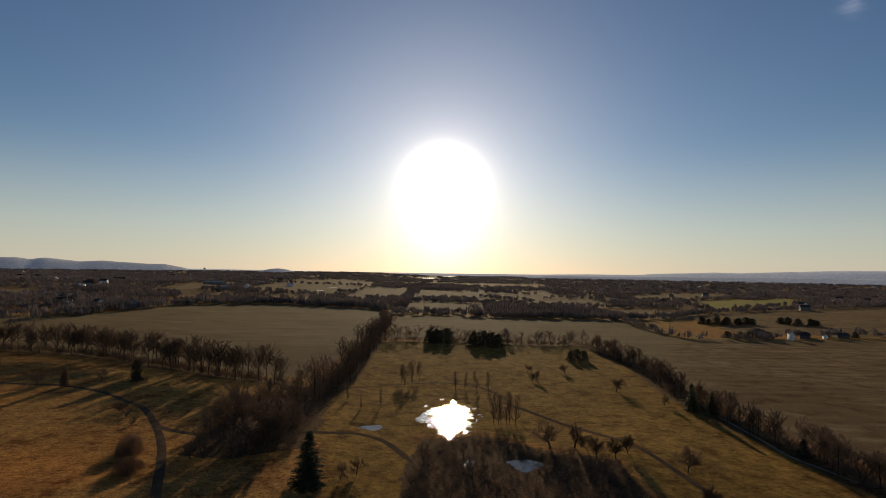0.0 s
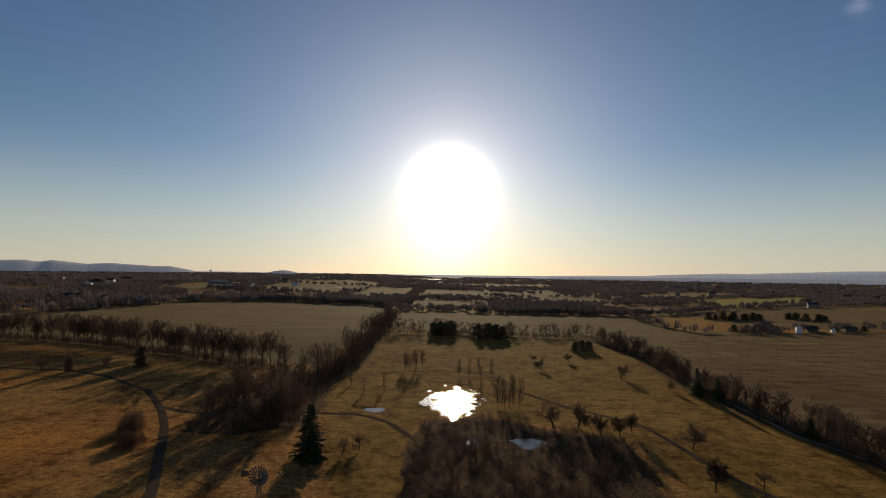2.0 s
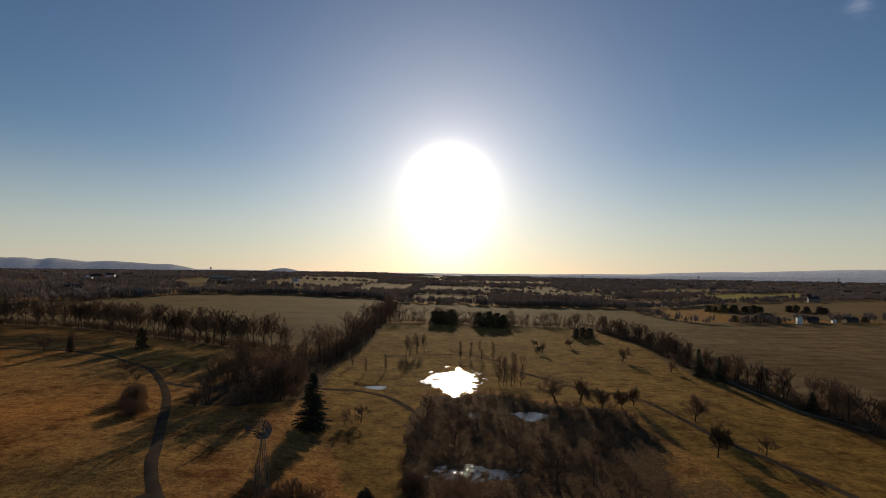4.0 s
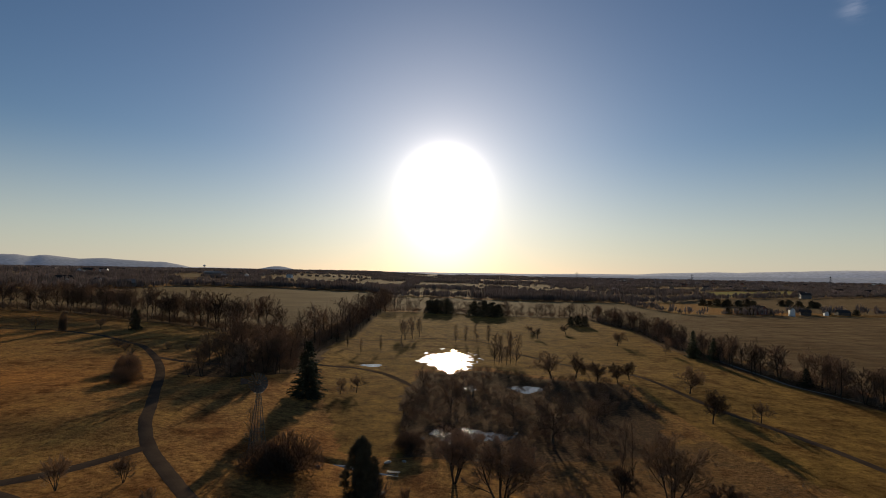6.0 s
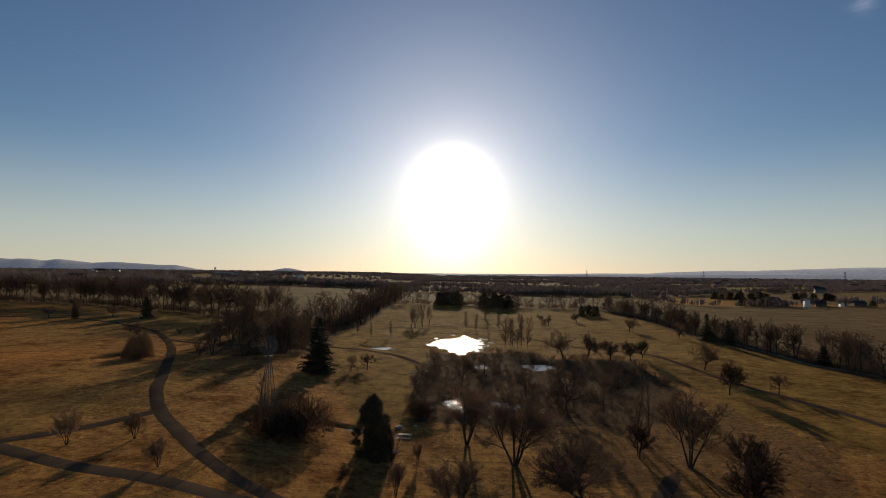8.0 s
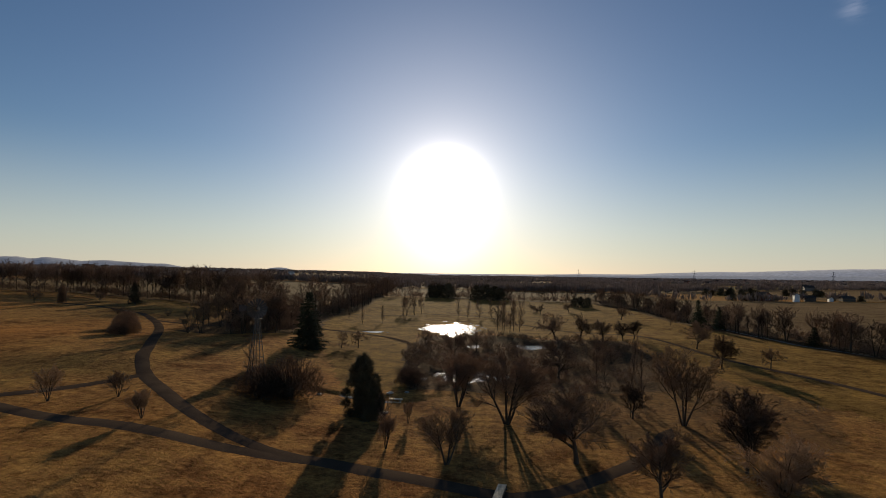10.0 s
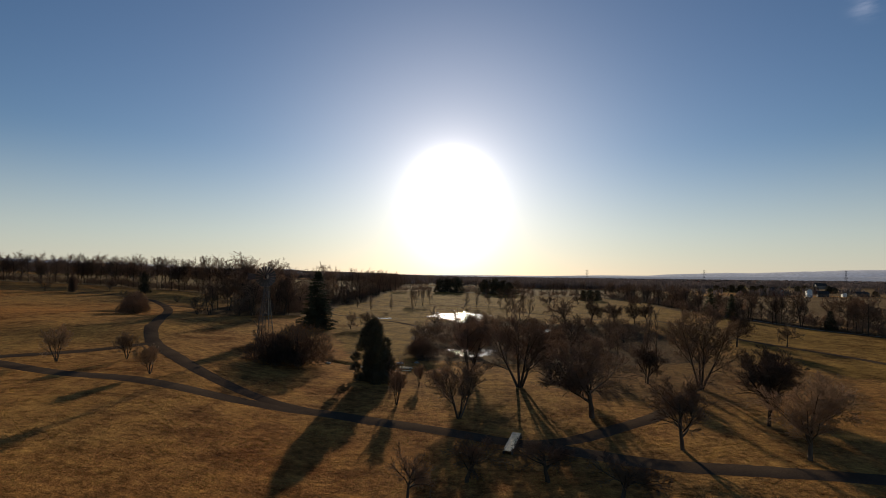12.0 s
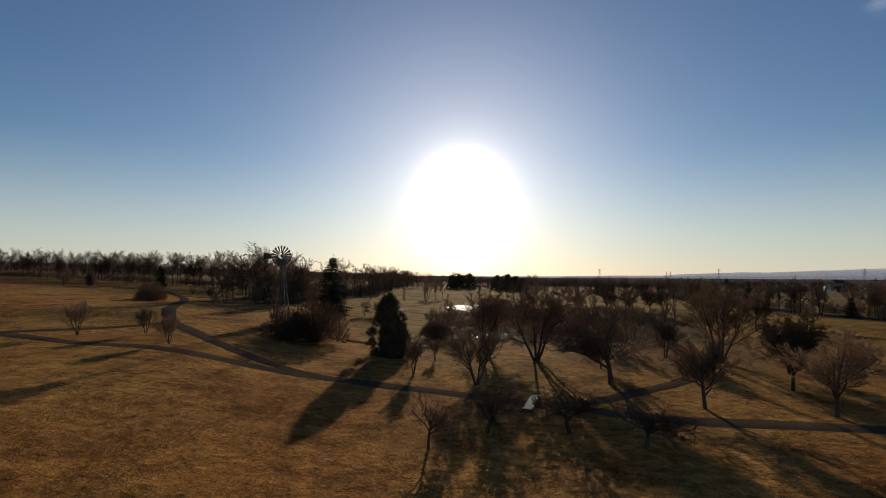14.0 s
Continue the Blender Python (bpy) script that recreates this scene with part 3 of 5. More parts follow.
NEAR_FORMS = {
    "round": Form(0.60, (15, 10, 9, 10), (50, 44, 40, 36), (0.80, 0.54, 0.58, 0.70), (0.05, 0.09, 0.05, 0.02), (0.05, 0.10, 0.14, 0.12), 0.26, radius=0.023, thin=0.66, fine=0.0014),
    "vase": Form(0.80, (9, 8, 8, 9), (36, 38, 38, 38), (0.56, 0.52, 0.60, 0.74), (0.03, 0.05, 0.05, 0.02), (0.04, 0.08, 0.12, 0.1), 0.30, 4, 0.40, 0.016, thin=0.64, fine=0.0014),
    "apple": Form(0.42, (12, 11, 8, 11), (66, 48, 46, 44), (1.05, 0.50, 0.46, 0.5), (0.02, 0.07, 0.05, 0.02), (0.10, 0.20, 0.22, 0.15), 0.40, radius=0.028, thin=0.64, fine=0.0016),
    "slim": Form(0.95, (28, 9, 9), (34, 36, 38), (0.22, 0.42, 0.5), (0.03, 0.18, 0.08), (0.03, 0.06, 0.1), 0.12, radius=0.009, fine=0.0014),
    "tall": Form(0.68, (15, 7, 5, 4), (38, 38, 38, 38), (0.56, 0.52, 0.52, 0.55), (0.02, 0.07, 0.04, 0.02), (0.04, 0.10, 0.14, 0.14), 0.30, radius=0.013, thin=0.5, fine=0.0028),
    "twin": Form(0.68, (10, 6, 5, 4), (36, 38, 38, 38), (0.52, 0.52, 0.52, 0.55), (0.02, 0.07, 0.04, 0.02), (0.05, 0.10, 0.14, 0.14), 0.26, 2, 0.22, 0.011, thin=0.5, fine=0.0028),
}
FAR_FORMS = {
    "round": Form(0.52, (12, 9, 7, 6), (58, 44, 42, 42), (0.95, 0.48, 0.48, 0.5), (0.05, 0.09, 0.05, 0.02), (0.06, 0.10, 0.16, 0.14), 0.26, radius=0.019, fine=0.0026),
    "vase": Form(0.80, (8, 6, 5, 5), (32, 34, 38, 40), (0.52, 0.44, 0.5, 0.5), (0.03, 0.05, 0.05, 0.02), (0.04, 0.08, 0.12, 0.12), 0.20, 4, 0.34, 0.013, fine=0.0022),
    "apple": Form(0.42, (12, 9, 7, 5), (66, 48, 46, 44), (1.05, 0.50, 0.5, 0.5), (0.02, 0.07, 0.05, 0.02), (0.10, 0.20, 0.22, 0.15), 0.40, radius=0.026, thin=0.6, fine=0.0026),
    "tall": Form(0.76, (13, 8, 6), (54, 46, 44), (0.44, 0.46, 0.50), (0.02, 0.08, 0.04), (0.03, 0.08, 0.12), 0.30, radius=0.012, thin=0.45, fine=0.0029),
    "twin": Form(0.74, (10, 7, 6), (48, 46, 44), (0.44, 0.46, 0.50), (0.02, 0.08, 0.04), (0.04, 0.08, 0.12), 0.26, 2, 0.18, 0.011, thin=0.45, fine=0.0030),
    "slim": Form(0.95, (34, 8, 4), (40, 42, 42), (0.26, 0.50, 0.5), (0.03, 0.12, 0.05), (0.03, 0.10, 0.12), 0.10, radius=0.009, fine=0.0026),
    "thicket": Form(0.75, (9, 7), (36, 42), (0.42, 0.5), (0.03, 0.04), (0.08, 0.14), 0.10, 8, 0.66, 0.009, fine=0.005),
    "brush": Form(0.72, (7, 6), (44, 46), (0.46, 0.55), (0.02, 0.03), (0.10, 0.16), 0.08, 6, 0.9, 0.010, fine=0.0105),
}


def dome_meshes(seed):
    """A dense leafless shrub one metre high: stems fanning from the ground, filled out with sprays of twigs to a rounded outline."""
    rng = random.Random(seed)
    wood, twigs = ([], []), ([], [])
    bumps = [(rng.uniform(0, 6.28), rng.uniform(0.2, 1.2), rng.uniform(-0.24, 0.16)) for k in range(14)]

    def shell(a, e):
        r = 0.92
        for ba, be, size in bumps:
            r += size * math.exp(-(((a - ba + math.pi) % 6.2832 - math.pi) ** 2 + (e - be) ** 2) / 0.18)
        return Vector((math.cos(a) * math.cos(e), math.sin(a) * math.cos(e), math.sin(e) ** 0.85)) * r

    for k in range(34):
        tip = shell(rng.uniform(0, 6.2832), rng.uniform(0.15, 1.5)) * rng.uniform(0.6, 0.95)
        foot = Vector((tip.x * 0.15, tip.y * 0.15, -0.01))
        mid = foot.lerp(tip, 0.5) + Vector((0, 0, 0.10))
        tube(*wood, [foot, mid, tip], [0.012, 0.007, 0.002], 4)
    for k in range(3300):
        p = shell(rng.uniform(0, 6.2832), math.asin(rng.random()) * 0.98 + 0.02) * rng.random() ** 0.4
        d = (p.normalized() * 0.7 + UP * 0.35).normalized()
        for j in range(3):
            e = (d + Vector((rng.gauss(0, 1), rng.gauss(0, 1), rng.gauss(0, 1))) * 0.45).normalized()
            tube(*twigs, [p, p + e * rng.uniform(0.08, 0.17)], [0.0038, 0.0], 3)
    return mesh_of("trunk", *wood, BARK, True), mesh_of("crown", *twigs, TWIG)


TREES = {(n, True): [tree_meshes(31 * k + len(n) * 7 + 5, f) for k in range(4)] for n, f in NEAR_FORMS.items()}
TREES.update({(n, False): [tree_meshes(37 * k + len(n) * 5 + 2, f) for k in range(5)] for n, f in FAR_FORMS.items()})
TREES[("shrub", False)] = [dome_meshes(s) for s in (1, 2, 3)]
LABELS = {
    "round": "bare round-crowned deciduous tree on dry grass",
    "vase": "bare multi-stemmed vase-shaped tree on dry grass",
    "apple": "gnarled bare spreading orchard tree",
    "tall": "tall bare hedgerow tree with upright limbs",
    "twin": "tall bare twin-stemmed hedgerow tree",
    "slim": "slender bare upright tree",
    "shrub": "dense brown leafless dome-shaped shrub",
    "thicket": "tangled leafless brown thicket shrub",
}
tree_rng = random.Random(77)


def tree(form, x, y, high, wide=1.0, twig=None, group="", label="", pick=None, near=False):
    """Stands a bare tree on the ground: its height, and its width against the form's own."""
    kinds = TREES.get((form, near or math.hypot(x, y - 5) < 82 or form in ("tall", "twin"))) or TREES[(form, False)]
    wood, crown = kinds[(pick if pick is not None else tree_rng.randrange(len(kinds))) % len(kinds)]
    name = {"shrub": "shrub", "thicket": "shrub"}.get(form, "bare_tree")
    root = new(name)
    root.matrix_basis = Matrix.LocRotScale((x, y, float(land(x, y)) - 0.05), Euler((0, 0, tree_rng.uniform(0, 6.28))), (high * wide, high * wide, high))
    for part_name, me in (("trunk", wood), ("crown", crown)):
        ob = new(part_name, me)
        ob.parent = root
        if part_name == "crown" and twig:
            ob.material_slots[0].link = "OBJECT"
            ob.material_slots[0].material = twig
    tagged(root, label or LABELS[form], "shrub" if name == "shrub" else "tree", group)
    return root


def conifer_meshes(seed, kind, full=True):
    """A conifer one metre high: stem, and whorls of branches set with short sprays."""
    rng = random.Random(seed)
    wood, green = ([], []), ([], [])
    tube(*wood, [Vector((0, 0, -0.01)), Vector((0.002, 0, 0.5)), Vector((0, 0, 0.97))], [0.020, 0.012, 0.002], 7)
    spruce = kind == "spruce"
    layers = 34 if spruce else 26
    for i in range(layers):
        t = (i + rng.uniform(-0.3, 0.3)) / layers
        z = 0.035 + 0.93 * t
        if spruce:
            reach = 0.30 * (1 - t) ** 0.8 * (0.8 + 0.2 * min(1, t * 8)) + 0.015
        else:
            reach = 0.36 * math.sin(math.pi * min(1, 0.20 + 0.77 * t)) ** 0.75 * (1 - 0.22 * t) * (0.8 + 0.3 * rng.random()) + 0.02
        for k in range(12 if full else 8):
            a = rng.uniform(0, 6.2832)
            L = reach * rng.uniform(0.55, 1.15)
            out = Vector((math.cos(a), math.sin(a), 0))
            pts = []
            for s in range(4):
                f = s / 3
                dz = (-0.24 * f + 0.12 * f * f) * L * 1.6 if spruce else (0.9 * t - 0.05 + 0.35 * f) * f * L
                pts.append(Vector((0, 0, z)) + out * L * f + UP * dz)
            tube(*green, pts, [0.0045, 0.0035, 0.0025, 0.0], 3)
            n = max(6, int(22 * L / 0.3)) if full else max(3, int(10 * L / 0.3))
            for j in range(n):
                f = 0.2 + 0.8 * (j + rng.random()) / n
                q = min(int(f * 3), 2)
                at = pts[q].lerp(pts[q + 1], f * 3 - q)
                side = out.cross(UP) * rng.choice((-1, 1))
                d = (side * rng.uniform(0.3, 1) + out * rng.uniform(0.2, 0.9) + UP * (rng.uniform(-0.8, 0.2) if spruce else rng.uniform(0.0, 1.1))).normalized()
                ln = rng.uniform(0.040, 0.075) * (1.15 - 0.5 * t)
                tube(*green, [at, at + d * ln], [0.0085 if full else 0.016, 0.0], 3)
    return mesh_of("trunk", *wood, BARK, True), mesh_of("foliage", *green, NEEDLE if spruce else CEDAR)


def cedar_meshes(seed, sprays, thick, taper=0.98):
    """A ragged cedar one metre high: a short stem in several merged egg-shaped masses of upturned sprays."""
    rng = random.Random(seed)
    wood, green = ([], []), ([], [])
    tube(*wood, [Vector((0, 0, -0.01)), Vector((0.004, 0, 0.5)), Vector((0, 0, 0.93))], [0.022, 0.014, 0.002], 7)
    lobes = [(0, 0, 0.36, 0.13, 0.33, 0.55), (0.03, 0.0, 0.76, 0.055, 0.22, 0.22)]
    for k in range(46):
        a = 6.2832 * (k + rng.random() * 0.7) / 8.5
        h = 0.06 + 0.84 * (k + rng.random()) / 46
        r = rng.uniform(0.06, 0.33) * (1.10 - taper * h)
        lobes.append((r * math.cos(a), r * math.sin(a), h, rng.uniform(0.030, 0.070), rng.uniform(0.05, 0.13), 0.12))
    total = sum(l[5] for l in lobes)
    for cx, cy, cz, rr, rz, share in lobes:
        for k in range(int(sprays * share / total)):
            a, c = rng.uniform(0, 6.2832), rng.uniform(-1, 1)
            q = math.sqrt(1 - c * c)
            f = rng.random() ** 0.35
            egg = 1 - 0.35 * c
            p = Vector((cx + rr * egg * q * math.cos(a) * f, cy + rr * egg * q * math.sin(a) * f, max(0.015, cz + rz * c * f)))
            d = Vector((q * math.cos(a), q * math.sin(a), 0.55 + 0.5 * c))
            for j in range(3):
                e = (d + Vector((rng.gauss(0, 1), rng.gauss(0, 1), rng.gauss(0, 1))) * 0.4).normalized()
                tube(*green, [p, p + e * rng.uniform(0.030, 0.080)], [thick, 0.0], 3)
    return mesh_of("trunk", *wood, BARK, True), mesh_of("foliage", *green, CEDAR)


CONIFERS = {"spruce": [conifer_meshes(s, "spruce") for s in (3, 8)], "cedar": [cedar_meshes(s, 4400, 0.0058) for s in (5, 12)], "far_spruce": [conifer_meshes(s, "spruce", False) for s in (3, 8)], "far_cedar": [cedar_meshes(s, 1000, 0.016, 0.78) for s in (6, 14)]}


def conifer(kind, x, y, high, wide=1.0, label="", group="", pick=None):
    if math.hypot(x, y) > 150:
        kind = "far_" + kind
    wood, green = CONIFERS[kind][(pick if pick is not None else tree_rng.randrange(6)) % len(CONIFERS[kind])]
    root = new("conifer_tree")
    root.matrix_basis = Matrix.LocRotScale((x, y, float(land(x, y)) - (0.08 * high if "cedar" in kind else 0.05)), Euler((0, 0, tree_rng.uniform(0, 6.28))), (high * wide, high * wide, high))
    for part_name, me in (("trunk", wood), ("foliage", green)):
        new(part_name, me).parent = root
    return tagged(root, label or "dark green conical spruce on dry grass", "conifer", group)


# the park's own trees
tree("vase", -46.3, 66.6, 4.4, 0.85, TWIG_PALE, label="small pale multi-stemmed bare tree between paths")
tree("vase", -39.7, 69.3, 3.4, 1.1, TWIG_PALE, label="small spreading bare tree beside the drive")
tree("vase", -31.6, 60.2, 3.2, 1.0, TWIG_PALE, label="small bare ornamental tree in the fork of paths")
tree("shrub", -70.0, 120.0, 3.7, 1.0)
tree("shrub", -77.0, 132.5, 4.8, 0.8)
tree("vase", -61.3, 131.5, 4.6, 1.2)
tree("vase", -76.0, 131.5, 5.0, 0.9)
tree("thicket", -80.5, 139.5, 3.6, 1.2)
tree("shrub", -24.6, 77.8, 4.4, 1.0, TWIG_DARK, label="large dark leafless shrub beside the windpump")
tree("shrub", -21.4, 79.0, 6.0, 0.86, label="large dark leafless shrub on dry grass")
tree("slim", -28.6, 83.6, 7.0, 1.3, TWIG_PALE, label="slender pale bare tree beside the windpump")
conifer("spruce", -29.6, 120.5, 13.2, 1.08, "tall dark green spruce with drooping branches", pick=0)
conifer("cedar", -10.2, 73.0, 8.8, 1.12, "bronze-green ragged cedar on dry grass", pick=0)
conifer("cedar", -8.8, 72.0, 5.0, 1.0, "bronze-green cedar grown against its taller neighbour", pick=1)
tree("thicket", -7.6, 71.5, 3.6, 0.8)
tree("vase", -5.9, 60.4, 3.9, 0.8)
tree("vase", -4.2, 70.2, 3.0, 0.6)
tree("vase", 0.5, 56.7, 5.7, 1.25, TWIG_PALE, label="bare multi-stemmed tree beside the path")
tree("vase", 2.2, 77.8, 8.2, 1.4, label="bare multi-stemmed tree casting long forked shadows", pick=0)
tree("vase", 8.0, 70.0, 9.3, 1.4, label="tall bare tree with forked leaning stems", pick=1)
tree("round", 13.3, 57.0, 8.1, 1.45, pick=0)
tree("round", 17.9, 47.6, 6.3, 1.15, pick=2)
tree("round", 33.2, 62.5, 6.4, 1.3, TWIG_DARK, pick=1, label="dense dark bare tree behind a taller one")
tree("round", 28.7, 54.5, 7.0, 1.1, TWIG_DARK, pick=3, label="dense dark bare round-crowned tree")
tree("round", 26.3, 45.4, 6.7, 1.1, TWIG_PALE, pick=1)
tree("slim", 24.6, 73.9, 11.0, 0.75)
tree("vase", 29.9, 70.3, 10.2, 1.0, TWIG_PALE, pick=2, label="tall pale bare multi-stemmed tree")
tree("round", 56.0, 111.2, 7.6, 0.95, TWIG_DARK, pick=2, near=True)
tree("apple", 66.0, 111.5, 4.6, 0.75)
tree("round", 62.0, 134.2, 7.2, 1.1, pick=0, near=True)
tree("apple", -2.8, 37.3, 3.5, 0.72, pick=0, label="small gnarled bare fruit tree on dry grass")
# the darker twigs of these three put the surrounding shade into their colour
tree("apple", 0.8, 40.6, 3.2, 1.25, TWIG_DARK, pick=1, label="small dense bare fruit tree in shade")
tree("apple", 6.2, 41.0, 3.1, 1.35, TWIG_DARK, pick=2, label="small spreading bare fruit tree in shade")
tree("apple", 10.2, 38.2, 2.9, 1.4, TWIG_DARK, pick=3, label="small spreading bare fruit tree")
for x, y, h, w in ((31.1, 151.6, 7.6, 0.95), (37.8, 151.0, 7.2, 0.95), (74.5, 227, 6.5, 0.9), (44.3, 246, 5.5, 0.8), (61, 263, 5.4, 0.85), (42.7, 264, 4.2, 0.8)):
    tree("apple", x, y, h, 1.15 * w, group="orchard trees on the east slope", near=True)
for x, y, h in ((41.6, 142.6, 5.8), (46.3, 141.2, 5.4), (50.6, 144.8, 5.2)):
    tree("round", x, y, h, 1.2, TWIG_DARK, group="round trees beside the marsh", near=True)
for x, y, h in ((17.6, 178, 10.5), (19.0, 176.5, 9.5), (20.2, 179, 10), (21.5, 176, 11.5), (23.0, 178.5, 11), (24.6, 176.6, 10.5)):
    tree("slim", x, y, h, 1.15, group="slender trees beside the pond")
for x, y, h in ((-28.6, 191, 6), (-22.2, 197, 6.5), (-35, 200, 5.5), (-15, 205, 5)):
    tree("slim", x, y, h, 1.1, group="saplings on the fairway")
for x, y, h in ((-16, 233, 9), (-13, 238, 10), (-18, 240, 8.5), (-10, 243, 9)):
    tree("twin", x, y, h, 0.8, group="bare trees on the rise")
for x, y, h in ((6, 226, 8), (10, 228, 7.5), (15, 227, 8.5), (20, 226, 8)):
    tree("slim", x, y, h, 1.3, group="row of bare trees behind the pond")
tree("round", -49, 214, 10, 0.9, TWIG_PALE)
tree("apple", -23.5, 127.0, 4.2, 0.8)
tree("apple", -20.4, 131.2, 4.6, 0.8)
tree("round", -148, 195, 5.5, 1.2)
tree("shrub", -138, 195, 8.0, 0.2, None, label="pale dense columnar bare tree beside the drive")
tree("round", -131, 205.5, 5.0, 1.1)
conifer("cedar", -120.4, 210, 9.5, 0.85, "dark narrow juniper beside the drive", pick=2)
for x, y, h in ((-90, 156, 2.6), (-86, 169, 2.6), (-81, 171, 2.4), (-63, 137, 2.4), (-96, 163, 3.0), (-101, 168, 3.4)):
    tree("thicket", x, y, h, 1.3, TWIG_DARK)
tree("apple", 85.3, 203.6, 5, 0.7)

# slender trees and a gnarled one behind the spur path
tree("slim", 26.3, 95.4, 9.0, 0.7, group="slender trees behind the spur path")
tree("slim", 28.0, 96.2, 7.0, 0.7, group="slender trees behind the spur path")
tree("slim", 28.0, 79.0, 9.5, 0.75, group="slender trees behind the spur path")
tree("apple", 19.9, 95.2, 8.4, 0.85, TWIG_DARK, pick=1, label="gnarled bare tree with crooked limbs in scrub")
tree("round", 14.6, 65.9, 4.6, 0.9, pick=2)
tree("round", 24.6, 73.2, 5.2, 1.15, TWIG_DARK, pick=3, label="low dense dark bare tree under slender ones")

# marsh thicket between the ponds
marsh_rng = random.Random(9)
tree("round", 2.3, 115.9, 8.0, 0.75)
tree("apple", -4.5, 140.6, 6.0, 0.7)
tree("apple", 7.9, 131.1, 5.6, 0.9)
tree("shrub", -5.2, 92.2, 3.0, 1.05, TWIG_DARK)
tree("apple", 14.7, 109, 5.5, 1.0)
for k in range(20):
    while True:
        x, y = marsh_rng.uniform(-10, 48), marsh_rng.uniform(86, 160)
        if inside(MARSH, np.array(x), np.array(y)) and all(math.hypot((x - c[0]) / c[2], (y - c[1]) / c[3]) > 1.1 for c in PONDS):
            break
    tree(marsh_rng.choice(("thicket", "apple", "vase", "round", "thicket")), x, y, marsh_rng.uniform(1.6, 3.8), marsh_rng.uniform(0.9, 1.35), marsh_rng.choice((None, None, TWIG_PALE)), group="trees and scrub of the marsh")


def along(line, gap, rng):
    for (x0, y0), (x1, y1) in zip(line, line[1:]):
        L = math.hypot(x1 - x0, y1 - y0)
        s = rng.random() * gap
        while s < L:
            yield x0 + (x1 - x0) * s / L, y0 + (y1 - y0) * s / L
            s += gap * rng.uniform(0.55, 1.45)


def undergrowth(name, places, label, twig=None, form="thicket"):
    """Joins many low leafless bushes into one mass."""
    parts_v, parts_f, base = [], [], 0
    data = []
    for wood, crown in TREES[(form, False)]:
        v = np.empty(len(crown.vertices) * 3)
        crown.vertices.foreach_get("co", v)
        data.append((v.reshape(-1, 3), np.array([tuple(p.vertices)[:3] for p in crown.polygons if len(p.vertices) == 3] + [q for p in crown.polygons if len(p.vertices) == 4 for q in (tuple(p.vertices)[:3], (p.vertices[0], p.vertices[2], p.vertices[3]))])))
    for i, (x, y, high, wide) in enumerate(places):
        v, f = data[i % len(data)]
        a = 2.4 * i
        ca, sa = math.cos(a), math.sin(a)
        w = np.stack([(v[:, 0] * ca - v[:, 1] * sa) * high * wide + x, (v[:, 0] * sa + v[:, 1] * ca) * high * wide + y, v[:, 2] * high + float(land(x, y)) - 0.1], 1)
        parts_v.append(w)
        parts_f.append(f + base)
        base += len(v)
    tagged(new(name, mesh_of(name, np.concatenate(parts_v).tolist(), np.concatenate(parts_f).tolist(), twig or TWIG)), label, "undergrowth", kind="stuff")


def joined(name, made, label):
    """Joins trees, given as a pair of meshes and a pose, into one mass with two materials."""
    V, F, slots, base = [], [], [], 0
    cache = {}
    for pair, m in made:
        for slot, me in enumerate(pair):
            if me.name not in cache:
                v = np.empty(len(me.vertices) * 3)
                me.vertices.foreach_get("co", v)
                cache[me.name] = (v.reshape(-1, 3), [tuple(p.vertices) for p in me.polygons])
            v, f = cache[me.name]
            a = np.array(m)
            V.append(v @ a[:3, :3].T + a[:3, 3])
            F += [tuple(i + base for i in q) for q in f]
            slots += [slot] * len(f)
            base += len(v)
    me = mesh_of(name, np.concatenate(V).tolist(), F, BARK)
    me.materials.append(TWIG)
    me.polygons.foreach_set("material_index", slots)
    tagged(new(name, me), label, "trees", kind="stuff")


scrub_bushes = []
while len(scrub_bushes) < 560:
    x, y = marsh_rng.uniform(-10, 54), 60 + 104 * marsh_rng.random()
    wet = bool(inside(MARSH, np.array(x), np.array(y)))
    if not wet and not (bool(inside(SPUR, np.array(x), np.array(y))) and marsh_rng.random() < 0.5):
        continue
    if noise.noise((x / 9, y / 13, 4.4)) < -0.3 or any(math.hypot((x - c[0]) / c[2], (y - c[1]) / c[3]) < 1.15 for c in PONDS):
        continue
    if any(float(near_line(line, np.array(x), np.array(y), 2.6)) > 0.2 for line in PATH_LINES):
        continue
    scrub_bushes.append((x, y, marsh_rng.uniform(0.8, 2.3) if wet else marsh_rng.uniform(0.4, 1.1), marsh_rng.uniform(0.8, 1.2)))
for cx, cy, rx, ry, n in ((4.5, 100.5, 8.6, 4.8, 150), (2.0, 172.0, 8.5, 6.0, 30), (8.0, 141.0, 4.0, 7.0, 20), (22.5, 137.5, 5.5, 3.0, 16)):
    for k in range(n):
        a, r = marsh_rng.uniform(0, 6.2832), math.sqrt(marsh_rng.random())
        scrub_bushes.append((cx + rx * r * math.cos(a), cy + ry * r * math.sin(a), marsh_rng.uniform(0.25, 0.65), marsh_rng.uniform(0.7, 1.2)))
undergrowth("marsh_scrub", scrub_bushes, "tangled brown leafless scrub round the marsh ponds", None, "brush")


hedge_rng = random.Random(21)
